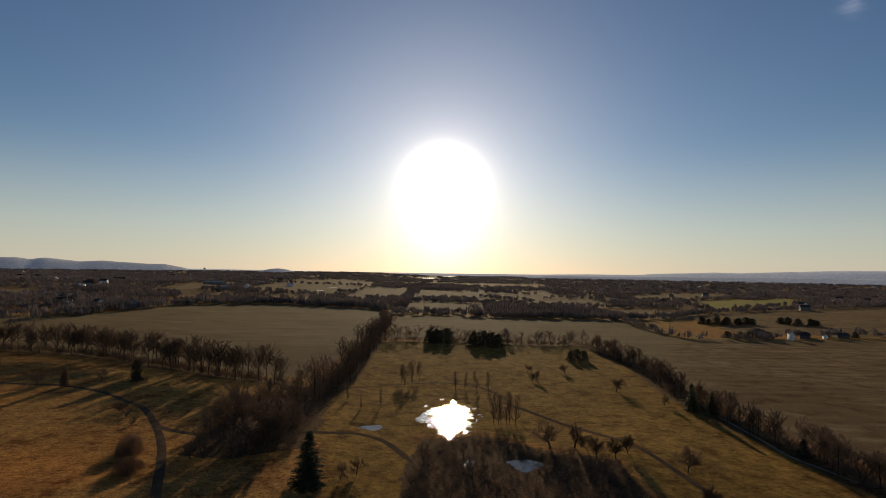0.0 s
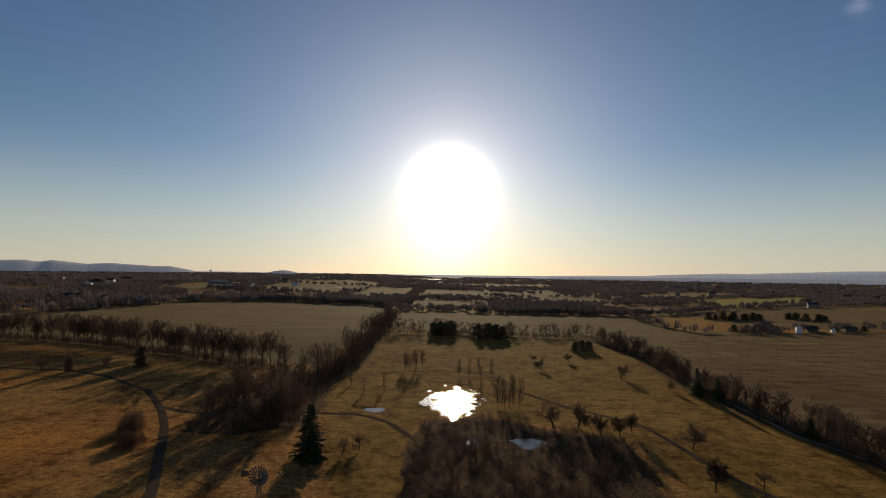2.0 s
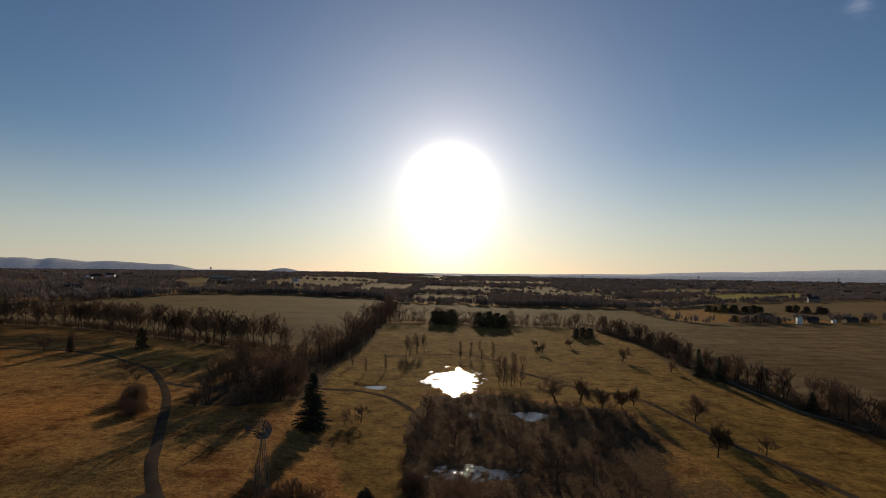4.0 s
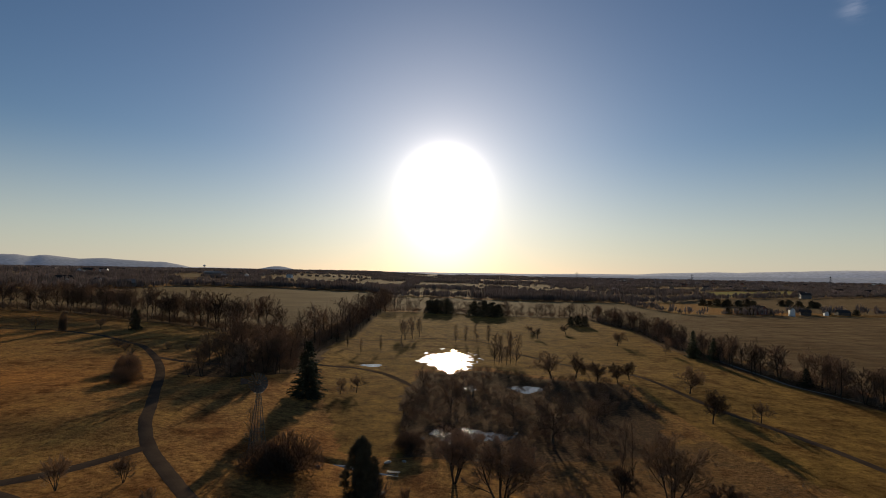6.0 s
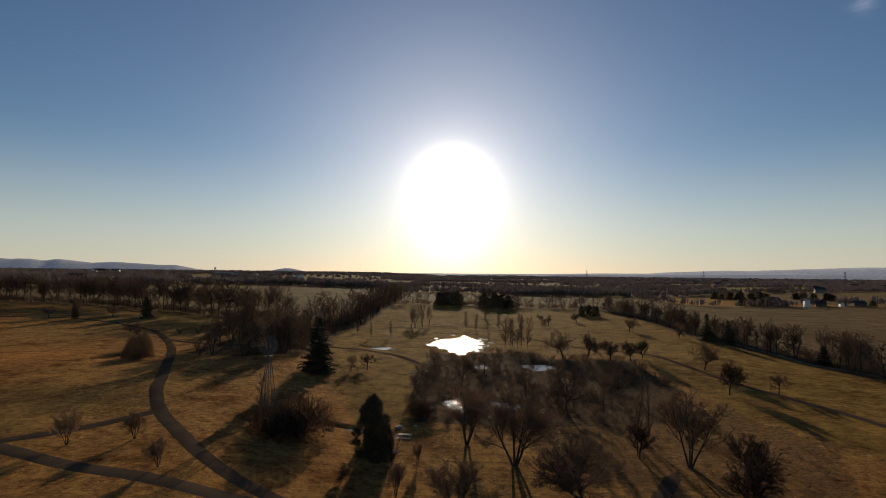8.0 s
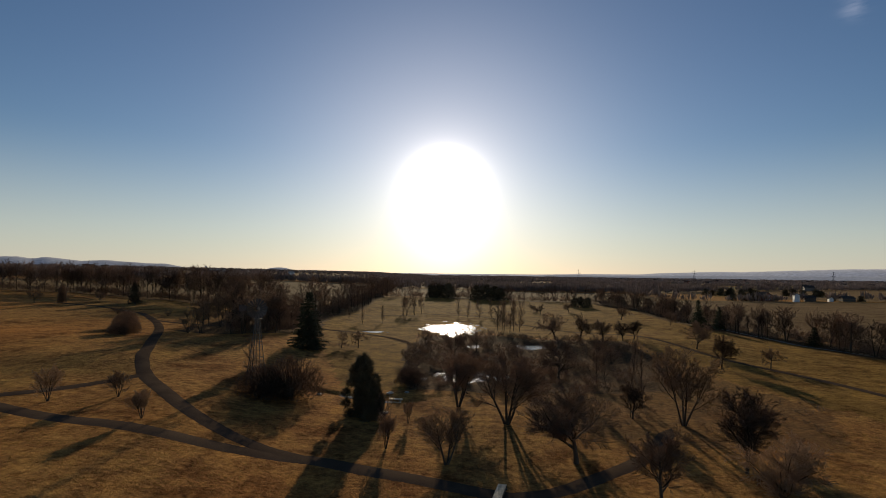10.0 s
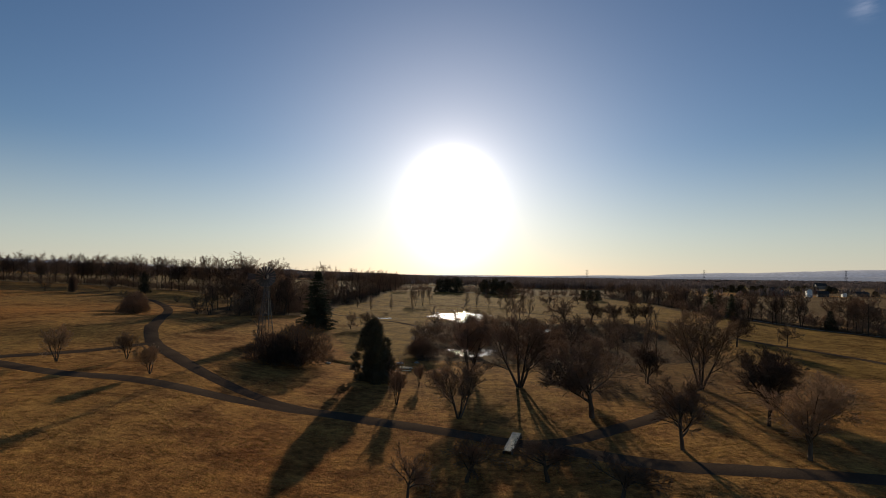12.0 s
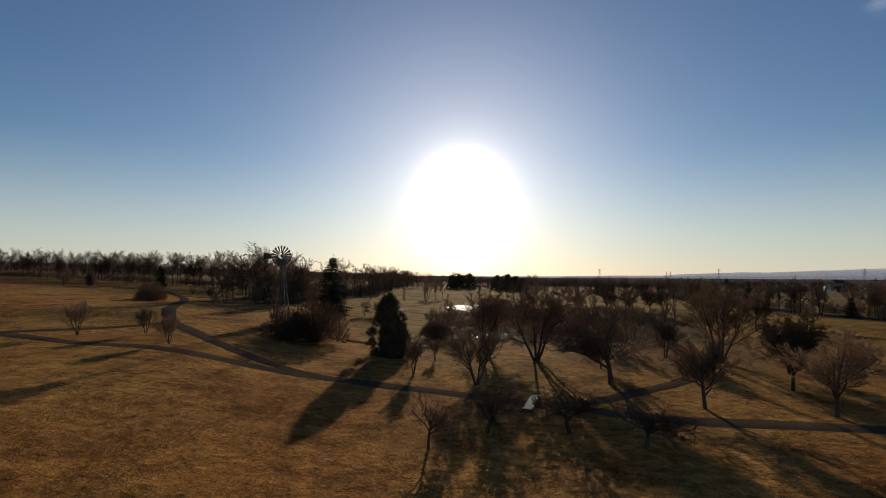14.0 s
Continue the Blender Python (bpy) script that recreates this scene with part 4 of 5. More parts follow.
for line, gap, low, high, spread, group, single in (
        (HEDGE_LEFT, 2.2, 10.5, 16.5, 3.0, "hedgerow trees before the west field", True),
        (HEDGE_DIAGONAL[:4], 3.4, 8, 14, 7, "hedgerow trees along the field track", False),
        (HEDGE_MID, 2.6, 7, 12, 5, "hedgerow trees behind the fairway", False),
        (HEDGE_RIGHT, 2.9, 6.0, 11.5, 4, "hedgerow trees along the east field", True)):
    mass = []
    for x, y in along(line, gap, hedge_rng):
        x, y, h, w = x + hedge_rng.uniform(-spread, spread), y + hedge_rng.uniform(-spread, spread), hedge_rng.uniform(low, high), hedge_rng.uniform(0.85, 1.3)
        form = hedge_rng.choice(("tall", "tall", "twin", "tall"))
        if single and x > -240 and y > 75:
            tree(form, x, y, h, w, hedge_rng.choice((None, None, TWIG_DARK)), group=group)
        else:
            mass.append((hedge_rng.choice(TREES[(form, False)]), Matrix.LocRotScale((x, y, float(land(x, y)) - 0.05), Euler((0, 0, hedge_rng.uniform(0, 6.28))), (h * w, h * w, h))))
    joined("hedge_trees", mass, "bare brown hedgerow trees in the distance")
    low_bushes = [(x + hedge_rng.uniform(-3, 3), y + hedge_rng.uniform(-2, 2), hedge_rng.uniform(2.2, 5.0), hedge_rng.uniform(0.9, 1.3)) for x, y in along(line, 1.0 if line is HEDGE_LEFT else 1.4, hedge_rng)]
    undergrowth("hedge_undergrowth", low_bushes, "tangled dark leafless bushes under the hedge trees", None, "brush")
grove_bushes = []
for k in range(58):
    while True:
        x, y = hedge_rng.uniform(-68, -36), 133 + 83 * hedge_rng.random() ** 1.8
        if inside(GROVE, np.array(x), np.array(y)) and abs(y - 151) > 2.2:
            break
    if k % 3:
        tree(hedge_rng.choice(("tall", "twin", "tall")), x, y, hedge_rng.uniform(6.5, 10.5) if y < 165 else hedge_rng.uniform(6, 10), hedge_rng.uniform(0.95, 1.35), hedge_rng.choice((None, TWIG_PALE, TWIG_DARK)), group="trees of the bare grove")
    if y < 153 and x < -54:
        continue
    grove_bushes += [(x + hedge_rng.uniform(-4, 4), y + hedge_rng.uniform(0, 5), hedge_rng.uniform(1.8, 4.4), 1.1) for j in range(3)]
undergrowth("grove_undergrowth", grove_bushes, "tangled dark leafless bushes under the bare grove", TWIG, "thicket")
for form, x, y, h, w in (("tall", -57, 147, 16, 1.1), ("tall", -53, 144, 13.5, 1.1), ("twin", -46, 146, 12.5, 1.2), ("tall", -49.5, 155.5, 13.5, 1.1), ("tall", -47, 199, 15.5, 1.15), ("twin", -60, 157, 14, 1.0)):
    tree(form, x, y, h, w, group="trees of the bare grove")
for x, y, h, w in ((-3, 349, 10.5, 1.7), (3, 350, 11.5, 1.7), (-8, 351, 9.5, 1.7), (21, 343, 10.5, 1.7), (27, 342, 11.5, 1.7), (32, 344, 10.5, 1.7), (37, 346, 9.0, 1.7)):
    conifer("cedar", x, y, h, w, "dark evergreen in a dense clump", "evergreen clumps behind the fairway")
for x, y, h, w in ((73, 301, 6.5, 0.9), (77, 303, 7, 0.9), (81, 302, 6.5, 0.9)):
    conifer("cedar", x, y, h, 1.6 * w, "dark evergreen in a small clump", "small evergreens on the east slope")
for x, y, h, w in ((92.5, 197, 10.5, 1.0), (97.5, 192, 8.5, 1.0), (101, 149, 5.5, 1.3), (105, 121, 7, 1.0)):
    conifer("spruce", x, y, h, w, "dark spruce at the field hedge", "spruces at the field hedge")


# ---- the windpump ----
def bar(V, F, a, b, r, sides=4):
    tube(V, F, [Vector(a), Vector(b)], [r, r], sides)


def windpump(x, y, hub):
    base = float(land(x, y))
    root = new("windpump")
    root.location = (x, y, base)
    h = hub - base
    deck = h - 0.9
    foot, head = 1.15, 0.16
    corners = [(-1, -1), (1, -1), (1, 1), (-1, 1)]

    def at(c, z):
        w = foot + (head - foot) * z / deck
        return Vector((c[0] * w, c[1] * w, z))

    for c in corners:
        V, F = [], []
        bar(V, F, at(c, -0.3), at(c, deck), 0.055)
        part("leg", V, F, STEEL, root)
    levels = [0.2 + (deck - 0.4) * (1 - (1 - k / 6) ** 1.25) for k in range(7)]
    for z in levels[1:]:
        V, F = [], []
        for i in range(4):
            bar(V, F, at(corners[i], z), at(corners[(i + 1) % 4], z), 0.03)
        part("girt", V, F, STEEL, root)
    for z0, z1 in zip(levels, levels[1:]):
        V, F = [], []
        for i in range(4):
            bar(V, F, at(corners[i], z0), at(corners[(i + 1) % 4], z1), 0.016, 3)
            bar(V, F, at(corners[(i + 1) % 4], z0), at(corners[i], z1), 0.016, 3)
        part("cross_brace", V, F, STEEL, root)
    V, F = [], []
    for s in (-0.2, 0.2):
        bar(V, F, (s, -foot - 0.05, 0), (s * 0.6, -head - 0.12, deck), 0.02)
    for k in range(26):
        z = 0.3 + k * (deck - 0.4) / 26
        f = z / deck
        yy = -foot - 0.05 + (foot - head - 0.07) * f
        bar(V, F, (-0.2 + 0.08 * f, yy, z), (0.2 - 0.08 * f, yy, z), 0.012, 3)
    part("ladder", V, F, STEEL, root)
    V, F = [], []
    for k in range(5):
        box(V, F, (-0.55, -0.55 + k * 0.225, deck - 0.65), (0.55, -0.36 + k * 0.225, deck - 0.61))
    part("platform", V, F, PLANK, root, "weathered plank platform")
    V, F = [], []
    bar(V, F, (0, 0, -0.3), (0, 0, deck), 0.03, 6)
    part("pump_rod", V, F, RUST, root)
    V, F = [], []
    tube(V, F, [Vector((0, 0, deck - 0.1)), Vector((0, 0, deck + 0.35)), Vector((0, 0, deck + 0.5))], [0.13, 0.17, 0.10], 10)
    box(V, F, (-0.17, -0.3, h - 0.22), (0.17, 0.32, h + 0.22))
    tube(V, F, [Vector((0, -0.3, h + 0.22)), Vector((0, 0.05, h + 0.42)), Vector((0, 0.32, h + 0.22))], [0.03, 0.16, 0.03], 8)
    part("gear_case", V, F, RUST, root, "dark weathered iron gear case")
    # wheel, facing the open slope
    V, F = [], []
    tube(V, F, [Vector((0, -0.62, h)), Vector((0, -0.2, h))], [0.11, 0.14], 10)
    for k in range(6):
        a = 6.2832 * (k + 0.3) / 6
        d = Vector((math.cos(a), 0, math.sin(a)))
        for yy in (-0.60, -0.38):
            bar(V, F, Vector((0, yy, h)) + d * 0.08, Vector((0, -0.5, h)) + d * 1.40, 0.016, 4)
    for r in (0.62, 1.30):
        ring = [Vector((r * math.cos(6.2832 * i / 36), -0.5, h + r * math.sin(6.2832 * i / 36))) for i in range(37)]
        tube(V, F, ring, [0.018] * 37, 4)
    wheel = part("wheel", V, F, STEEL, root)
    blade_V, blade_F = [], []
    n = 6
    for k in range(n + 1):
        f = k / n
        r = 0.44 + 1.06 * f
        w = 0.075 + 0.115 * f
        for s in (-1, 0, 1):
            bow = 0.03 * (1 - s * s)
            for thick in (0.0, 0.008):
                blade_V.append((s * w, -0.17 * s * (0.5 + 0.3 * f) + bow + thick, r))
    for k in range(n):
        a, b = k * 6, (k + 1) * 6
        for s in (0, 2):
            blade_F += [(a + s, a + s + 2, b + s + 2, b + s), (a + s + 1, b + s + 1, b + s + 3, a + s + 3)]
        blade_F += [(a, b, b + 1, a + 1), (a + 4, a + 5, b + 5, b + 4)]
    blade_F += [(0, 1, 3, 2), (2, 3, 5, 4), (n * 6, n * 6 + 2, n * 6 + 3, n * 6 + 1), (n * 6 + 2, n * 6 + 4, n * 6 + 5, n * 6 + 3)]
    blade_mesh = mesh_of("blade", blade_V, blade_F, STEEL)
    for k in range(18):
        b = new("blade", blade_mesh)
        b.parent = wheel
        b.matrix_basis = Matrix.Translation((0, -0.5, h)) @ Matrix.Rotation(6.2832 * k / 18, 4, "Y")
    # tail, swung round to the side
    V, F = [], []
    for dz in (-0.12, 0.12):
        bar(V, F, (-0.1, 0.1, h + dz * 0.5), (-2.0, 0.35, h + dz), 0.022)
    for k in range(4):
        bar(V, F, (-0.4 - k * 0.4, 0.15 + k * 0.05, h - 0.08), (-0.6 - k * 0.4, 0.17 + k * 0.05, h + 0.08), 0.012, 3)
    boom = part("tail_boom", V, F, STEEL, root)
    V, F = [], []
    vane = [(-1.75, -0.34), (-2.95, -0.52), (-3.0, 0.52), (-1.75, 0.34)]
    for yy in (0.33, 0.345):
        V += [(px, yy - 0.1 * (px + 1.75), h + pz) for px, pz in vane]
    F += [(0, 1, 2, 3), (7, 6, 5, 4)] + [(i, i + 4, (i + 1) % 4 + 4, (i + 1) % 4) for i in range(4)]
    part("vane", V, F, RUST, boom, "dark weathered sheet-metal vane")
    tagged(root, "galvanised steel farm windpump with many-bladed wheel", "windpump")


windpump(-27.4, 82.2, 13.0)


# ---- picnic table, footbridge ----
def picnic_table(x, y, turn):
    root = new("picnic_table")
    root.matrix_basis = Matrix.LocRotScale((x, y, float(land(x, y)) + 0.01), Euler((0, 0, radians(turn))), (1, 1, 1))

    def plank(name, x0, x1, z, bend=0.0):
        V, F = [], []
        box(V, F, (x0, -0.95, z - 0.04), (x1, 0.95, z))
        part(name, V, F, BLEACHED, root)

    for k in range(5):
        plank("tabletop_plank", -0.37 + k * 0.15, -0.235 + k * 0.15, 0.76 + 0.004 * (k % 2))
    for s in (-1, 1):
        for k in range(2):
            a = s * 0.78 + (k - 1) * 0.15
            plank("bench_plank", a, a + 0.135, 0.45)
    for yy in (-0.65, 0.65):
        for s in (-1, 1):
            V, F = [], []
            m = Matrix.Translation((s * 0.45, yy, 0.36)) @ Matrix.Rotation(radians(s * -24), 4, "Y")
            box(V, F, (-0.045, -0.02, -0.40), (0.045, 0.02, 0.40), m)
            part("leg", V, F, PLANK, root)
        V, F = [], []
        box(V, F, (-0.92, yy - 0.062, 0.33), (0.92, yy - 0.022, 0.41))
        box(V, F, (-0.36, yy - 0.062, 0.63), (0.36, yy - 0.022, 0.715))
        part("crossbar", V, F, PLANK, root)
    return tagged(root, "weathered pale wooden picnic table with attached benches", "picnic table")


first_table = picnic_table(-6.8, 81.6, 84)
tagged(first_table, group="picnic tables")
for x, y, turn in ((-180, 255.6, 20), (-177, 257.5, 70), (-173.5, 256, 100)):
    copy_thing(first_table, pose(x, y, float(land(x, y)) + 0.01, 0, 0, turn))


def plank_bridge(x, y, turn):
    root = new("plank_bridge")
    root.matrix_basis = Matrix.LocRotScale((x, y, float(land(x, y)) + 0.36), Euler((0, 0, radians(turn))), (1, 1, 1))
    rng = random.Random(3)
    for k in range(23):
        V, F = [], []
        box(V, F, (-0.36 + rng.uniform(-0.02, 0.02), -2.45 + k * 0.214, -0.045), (0.36 + rng.uniform(-0.02, 0.02), -2.45 + k * 0.214 + 0.2, rng.uniform(-0.004, 0.006)))
        part("deck_plank", V, F, BLEACHED, root)
    for s in (-1, 1):
        V, F = [], []
        box(V, F, (s * 0.33 - 0.06, -2.5, -0.30), (s * 0.33 + 0.06, 2.5, -0.05))
        part("beam", V, F, RUST, root)
    for yy in (-2.3, 2.3):
        V, F = [], []
        box(V, F, (-0.45, yy - 0.12, -0.42), (0.45, yy + 0.12, -0.30))
        part("sleeper", V, F, RUST, root)
    return tagged(root, "pale weathered plank footbridge beside the path", "footbridge")


plank_bridge(4.75, 48.9, -15)


def stone(x, y, size, seed):
    rng = random.Random(seed)
    bm = bmesh.new()
    bmesh.ops.create_icosphere(bm, subdivisions=2, radius=size)
    for v in bm.verts:
        v.co *= rng.uniform(0.82, 1.12)
        v.co.z *= 0.55
        v.co.x *= 1.5
    me = bpy.data.meshes.new("boulder")
    bm.to_mesh(me)
    bm.free()
    me.materials.append(STONE)
    ob = new("boulder", me)
    ob.matrix_basis = pose(x, y, float(land(x, y)) + size * 0.2, 0, 0, rng.uniform(0, 360))
    tagged(ob, "pale lichen-grey boulder in the grass by the brook", "boulder", "boulders")


STONE = surface("pale_stone", (0.48, 0.44, 0.38), (0.30, 0.27, 0.23), 2, 12, 0.9, 0.5, 0.2)
for k, (x, y, size) in enumerate(((-18.2, 82.6, 0.35), (-14.0, 84.3, 0.5), (-12.9, 85.0, 0.3), (-8.1, 86.0, 0.45), (-7.6, 74.6, 0.4), (-5.5, 86.2, 0.3))):
    stone(x, y, size, k)


# ---- houses and farm buildings ----
def house(x, y, wide, deep, eaves, ridge, turn, wall, roof, label, name="house", openings=True, group="", chimney=False, base=None):
    """A gabled building: wide along its own x, the ridge running along its own y."""
    root = new(name)
    root.matrix_basis = Matrix.LocRotScale((x, y, float(land(x, y)) - 0.15 if base is None else base), Euler((0, 0, radians(turn))), (1, 1, 1))
    w, d = wide / 2, deep / 2
    V = [(sx * w, sy * d, z) for sy in (-1, 1) for sx, z in ((-1, 0), (1, 0), (1, eaves), (-1, eaves))]
    V += [(0, -d, ridge), (0, d, ridge)]
    F = [(0, 1, 2, 8, 3), (5, 4, 7, 9, 6), (1, 5, 6, 2), (4, 0, 3, 7), (0, 4, 5, 1)]
    part("wall", V, F, wall, root)
    V, F = [], []
    over = 0.35
    for s in (-1, 1):
        k = len(V)
        slope = (ridge - eaves) / w
        for yy in (-d - over, d + over):
            for px, pz in ((0, ridge + 0.05), (s * (w + over), eaves - slope * over + 0.05)):
                V += [(px, yy, pz), (px, yy, pz + 0.16)]
        F += [(k + 1, k + 3, k + 7, k + 5), (k, k + 4, k + 6, k + 2), (k, k + 1, k + 5, k + 4), (k + 2, k + 6, k + 7, k + 3), (k, k + 2, k + 3, k + 1), (k + 4, k + 5, k + 7, k + 6)]
    roof_ob = part("roof", V, F, roof, root)
    if chimney:
        V, F = [], []
        box(V, F, (w * 0.25, d * 0.4, eaves), (w * 0.25 + 0.7, d * 0.4 + 0.9, ridge + 0.9))
        part("chimney", V, F, BRICK, roof_ob)
    if openings:
        rows = [1.0] if eaves < 4 else [1.0, 3.6]
        for z in rows:
            for k in range(max(2, int(wide / 2.6))):
                cx = -w + (k + 0.5) * wide / max(2, int(wide / 2.6))
                for s in (-1, 1):
                    V, F = [], []
                    box(V, F, (cx - 0.55, s * d - 0.04, z), (cx + 0.55, s * d + 0.04, z + 1.4))
                    win = part("window", V, F, WHITE, root)
                    V, F = [], []
                    box(V, F, (cx - 0.45, s * (d + 0.02) - 0.03, z + 0.1), (cx + 0.45, s * (d + 0.02) + 0.03, z + 1.3))
                    part("pane", V, F, GLASS_DARK, win)
        V, F = [], []
        box(V, F, (w - 0.03, -0.5, 0.15), (w + 0.05, 0.5, 2.2))
        part("door", V, F, RUST, root)
    return tagged(root, label, "barn" if "barn" in name or "shed" in name else "house", group)


WEATHERED = surface("weathered_boards", (0.13, 0.105, 0.085), (0.085, 0.07, 0.058), 0.6, 6, 0.85, 0.2, 0.2)
FARM = "farm buildings across the east field"
house(272, 414, 3.4, 4.6, 5.4, 6.8, -17, WHITE, SLATE, "tall white farm barn catching the sun", "barn", False, FARM)
house(290, 425, 5, 7, 3.0, 4.8, 70, WEATHERED, SLATE, "long grey-roofed farm barn", "barn", False, FARM)
house(254, 425, 7, 8, 4.5, 7.0, 10, BRICK, SLATE, "dark brick farmhouse among evergreens", "house", True, FARM, True)
house(306.5, 425, 2.8, 4, 2.8, 4.0, -17, WHITE, SLATE, "small pale shed in the farmyard", "shed", False, FARM)
house(325, 432, 6, 9, 2.6, 4.2, 80, WEATHERED, SLATE, "long low grey-roofed farm shed", "shed", False, FARM)
WEST = "houses behind the west field"
house(-338, 480, 6.5, 8, 4.2, 6.6, 15, WHITE, SLATE, "white gabled house among bare trees", "house", True, WEST, True)
house(-352, 492, 9, 14, 5.2, 8.4, -20, CREAM, SLATE, "cream house with grey roof among trees", "house", True, WEST)
house(-325, 500, 8, 9, 4.5, 7.2, 60, WHITE, SLATE, "white house with grey roof among trees", "house", True, WEST, True)
house(-298, 505, 8, 22, 4.0, 7.0, 84, CREAM, CREAM, "long tan barn behind the west field", "barn", False, WEST)
house(-430, 600, 7, 26, 2.4, 3.6, 86, CREAM, WHITE, "long low white shed far west", "shed", False, WEST)
house(-455, 606, 7, 22, 2.4, 3.6, 80, CREAM, WHITE, "long low white shed far west", "shed", False, WEST)
house(-459, 1065, 18, 40, 4.5, 6.5, 86, CREAM, METAL_ROOF, "long warehouse with pale metal roof", "warehouse", False)
town_rng = random.Random(4)
patterns = [
    house(-520, 760, 9, 12, 5.4, 8.4, 20, WHITE, SLATE, "distant white house among bare trees", "house", False, "distant houses"),
    house(-560, 830, 8, 11, 4.6, 7.4, 50, WHITE, METAL_ROOF, "distant white house with pale roof", "house", False, "distant houses"),
    house(-600, 900, 9, 13, 5.0, 8.0, 70, BRICK, SLATE, "distant brick house among bare trees", "house", False, "distant houses"),
    house(620, 1120, 10, 13, 5.2, 8.2, -30, CREAM, SLATE, "distant tan house among bare trees", "house", False, "distant houses"),
]
for k in range(150):
    far = town_rng.uniform(900, 3600)
    az = radians(town_rng.choice((town_rng.uniform(-40, -16), town_rng.uniform(15, 41), town_rng.uniform(15, 41))))
    x, y = far * math.sin(az), far * math.cos(az)
    copy_thing(town_rng.choice(patterns), Matrix.LocRotScale((x, y, float(land(x, y)) - 0.15), Euler((0, 0, town_rng.uniform(0, 6.28))), None))


def pylon(x, y, high):
    root = new("power_pylon")
    root.location = (x, y, float(land(x, y)))
    sides = [(-1, -1), (1, -1), (1, 1), (-1, 1)]

    def at(c, z):
        w = 3.2 * (1 - z / high) ** 1.3 + 0.5
        return Vector((c[0] * w, c[1] * w, z))

    zs = [high * k / 8 for k in range(9)]
    for c in sides:
        V, F = [], []
        tube(V, F, [at(c, z) for z in zs], [0.10] * 9, 4)
        part("leg", V, F, STEEL, root)
    V, F = [], []
    for z0, z1 in zip(zs, zs[1:]):
        for i in range(4):
            bar(V, F, at(sides[i], z0), at(sides[(i + 1) % 4], z1), 0.05, 3)
            bar(V, F, at(sides[(i + 1) % 4], z0), at(sides[i], z1), 0.05, 3)
    part("lattice", V, F, STEEL, root)
    for z, reach in ((high * 0.66, 6.5), (high * 0.79, 5.5), (high * 0.92, 4.2)):
        V, F = [], []
        bar(V, F, (-reach, 0, z), (reach, 0, z), 0.14)
        bar(V, F, (-reach, 0, z), (0, 0, z + 1.6), 0.09)
        bar(V, F, (reach, 0, z), (0, 0, z + 1.6), 0.09)
        part("cross_arm", V, F, STEEL, root)
    tagged(root, "distant grey steel lattice power pylon", "power pylon", "power pylons")


for az in (14.2, 25.2, 36.2):
    pylon(1400 * math.sin(radians(az)), 1400 * math.cos(radians(az)), 33)


def water_tower(x, y):
    root = new("water_tower")
    root.location = (x, y, float(land(x, y)))
    for k in range(6):
        a = 6.2832 * k / 6
        V, F = [], []
        bar(V, F, (5 * math.cos(a), 5 * math.sin(a), 0), (4 * math.cos(a), 4 * math.sin(a), 17), 0.4, 6)
        part("leg", V, F, WHITE, root)
    V, F = [], []
    tube(V, F, [Vector((0, 0, z)) for z in (16, 18, 20.5, 23, 25, 25.6)], [1.5, 5, 6, 6, 4, 0.0], 16)
    part("tank", V, F, WHITE, root, "pale rounded tank", True)
    tagged(root, "distant pale water tower on legs", "water tower")


water_tower(-1331, 2948)


# far roads and waters
def flat_patch(name, cx, cy, rx, ry, material, label, category, seed):
    rng = random.Random(seed)
    z = float(land(cx, cy)) + 0.4
    V, F = [(cx, cy, z)], []
    n = 22
    for i in range(n):
        a = 6.2832 * i / n
        k = rng.uniform(0.8, 1.1)
        V.append((cx + rx * k * math.cos(a), cy + ry * k * math.sin(a), z))
        F.append((0, 1 + i, 1 + (i + 1) % n))
    tagged(new(name, mesh_of(name, V, F, material)), label, category, kind="structure")


for i, (x, y, rx, ry) in enumerate(((-96, 3000, 55, 190), (10, 3750, 75, 260), (-600, 3900, 70, 160), (-330, 2900, 40, 60), (-239, 922, 11, 17), (-228, 984, 7, 10), (-234, 1128, 9, 16), (-83, 2888, 45, 150), (-540, 3800, 40, 120))):
    flat_patch("far_pond", x, y, rx, ry, WATER, "distant pond glinting in the low sun", "pond", i)


# ---- far woods and the ridges at the skyline ----
def ridge(name, crest, near, far, material, label):
    """A long wooded ridge: crest gives its height in metres by bearing in degrees."""
    bearing, high = zip(*crest)
    az = np.arange(bearing[0], bearing[-1] + 0.01, 0.4)
    V, F = [], []
    rows = [(near + (far - near) * k / 5, f) for k, f in enumerate((0.0, 0.32, 0.66, 0.9, 1.0, 0.7))]
    for d, f in rows:
        for a in az:
            wob = 1 + 0.035 * noise.noise((a * 1.1, d * 0.004, 0)) + 0.015 * noise.noise((a * 4.0, d * 0.01, 2))
            V.append((d * math.sin(radians(a)), d * math.cos(radians(a)), float(np.interp(a, bearing, high)) * f * wob - 2))
    n = len(az)
    for r in range(len(rows) - 1):
        F += [(r * n + i, r * n + i + 1, (r + 1) * n + i + 1, (r + 1) * n + i) for i in range(n - 1)]
    tagged(new(name, mesh_of(name, V, F, material, True)), label, "ridge", kind="structure")


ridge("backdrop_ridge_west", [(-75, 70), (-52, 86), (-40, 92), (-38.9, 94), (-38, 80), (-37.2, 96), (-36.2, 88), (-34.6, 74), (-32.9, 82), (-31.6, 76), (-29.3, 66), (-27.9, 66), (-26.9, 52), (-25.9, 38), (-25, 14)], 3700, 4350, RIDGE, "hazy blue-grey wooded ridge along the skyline")
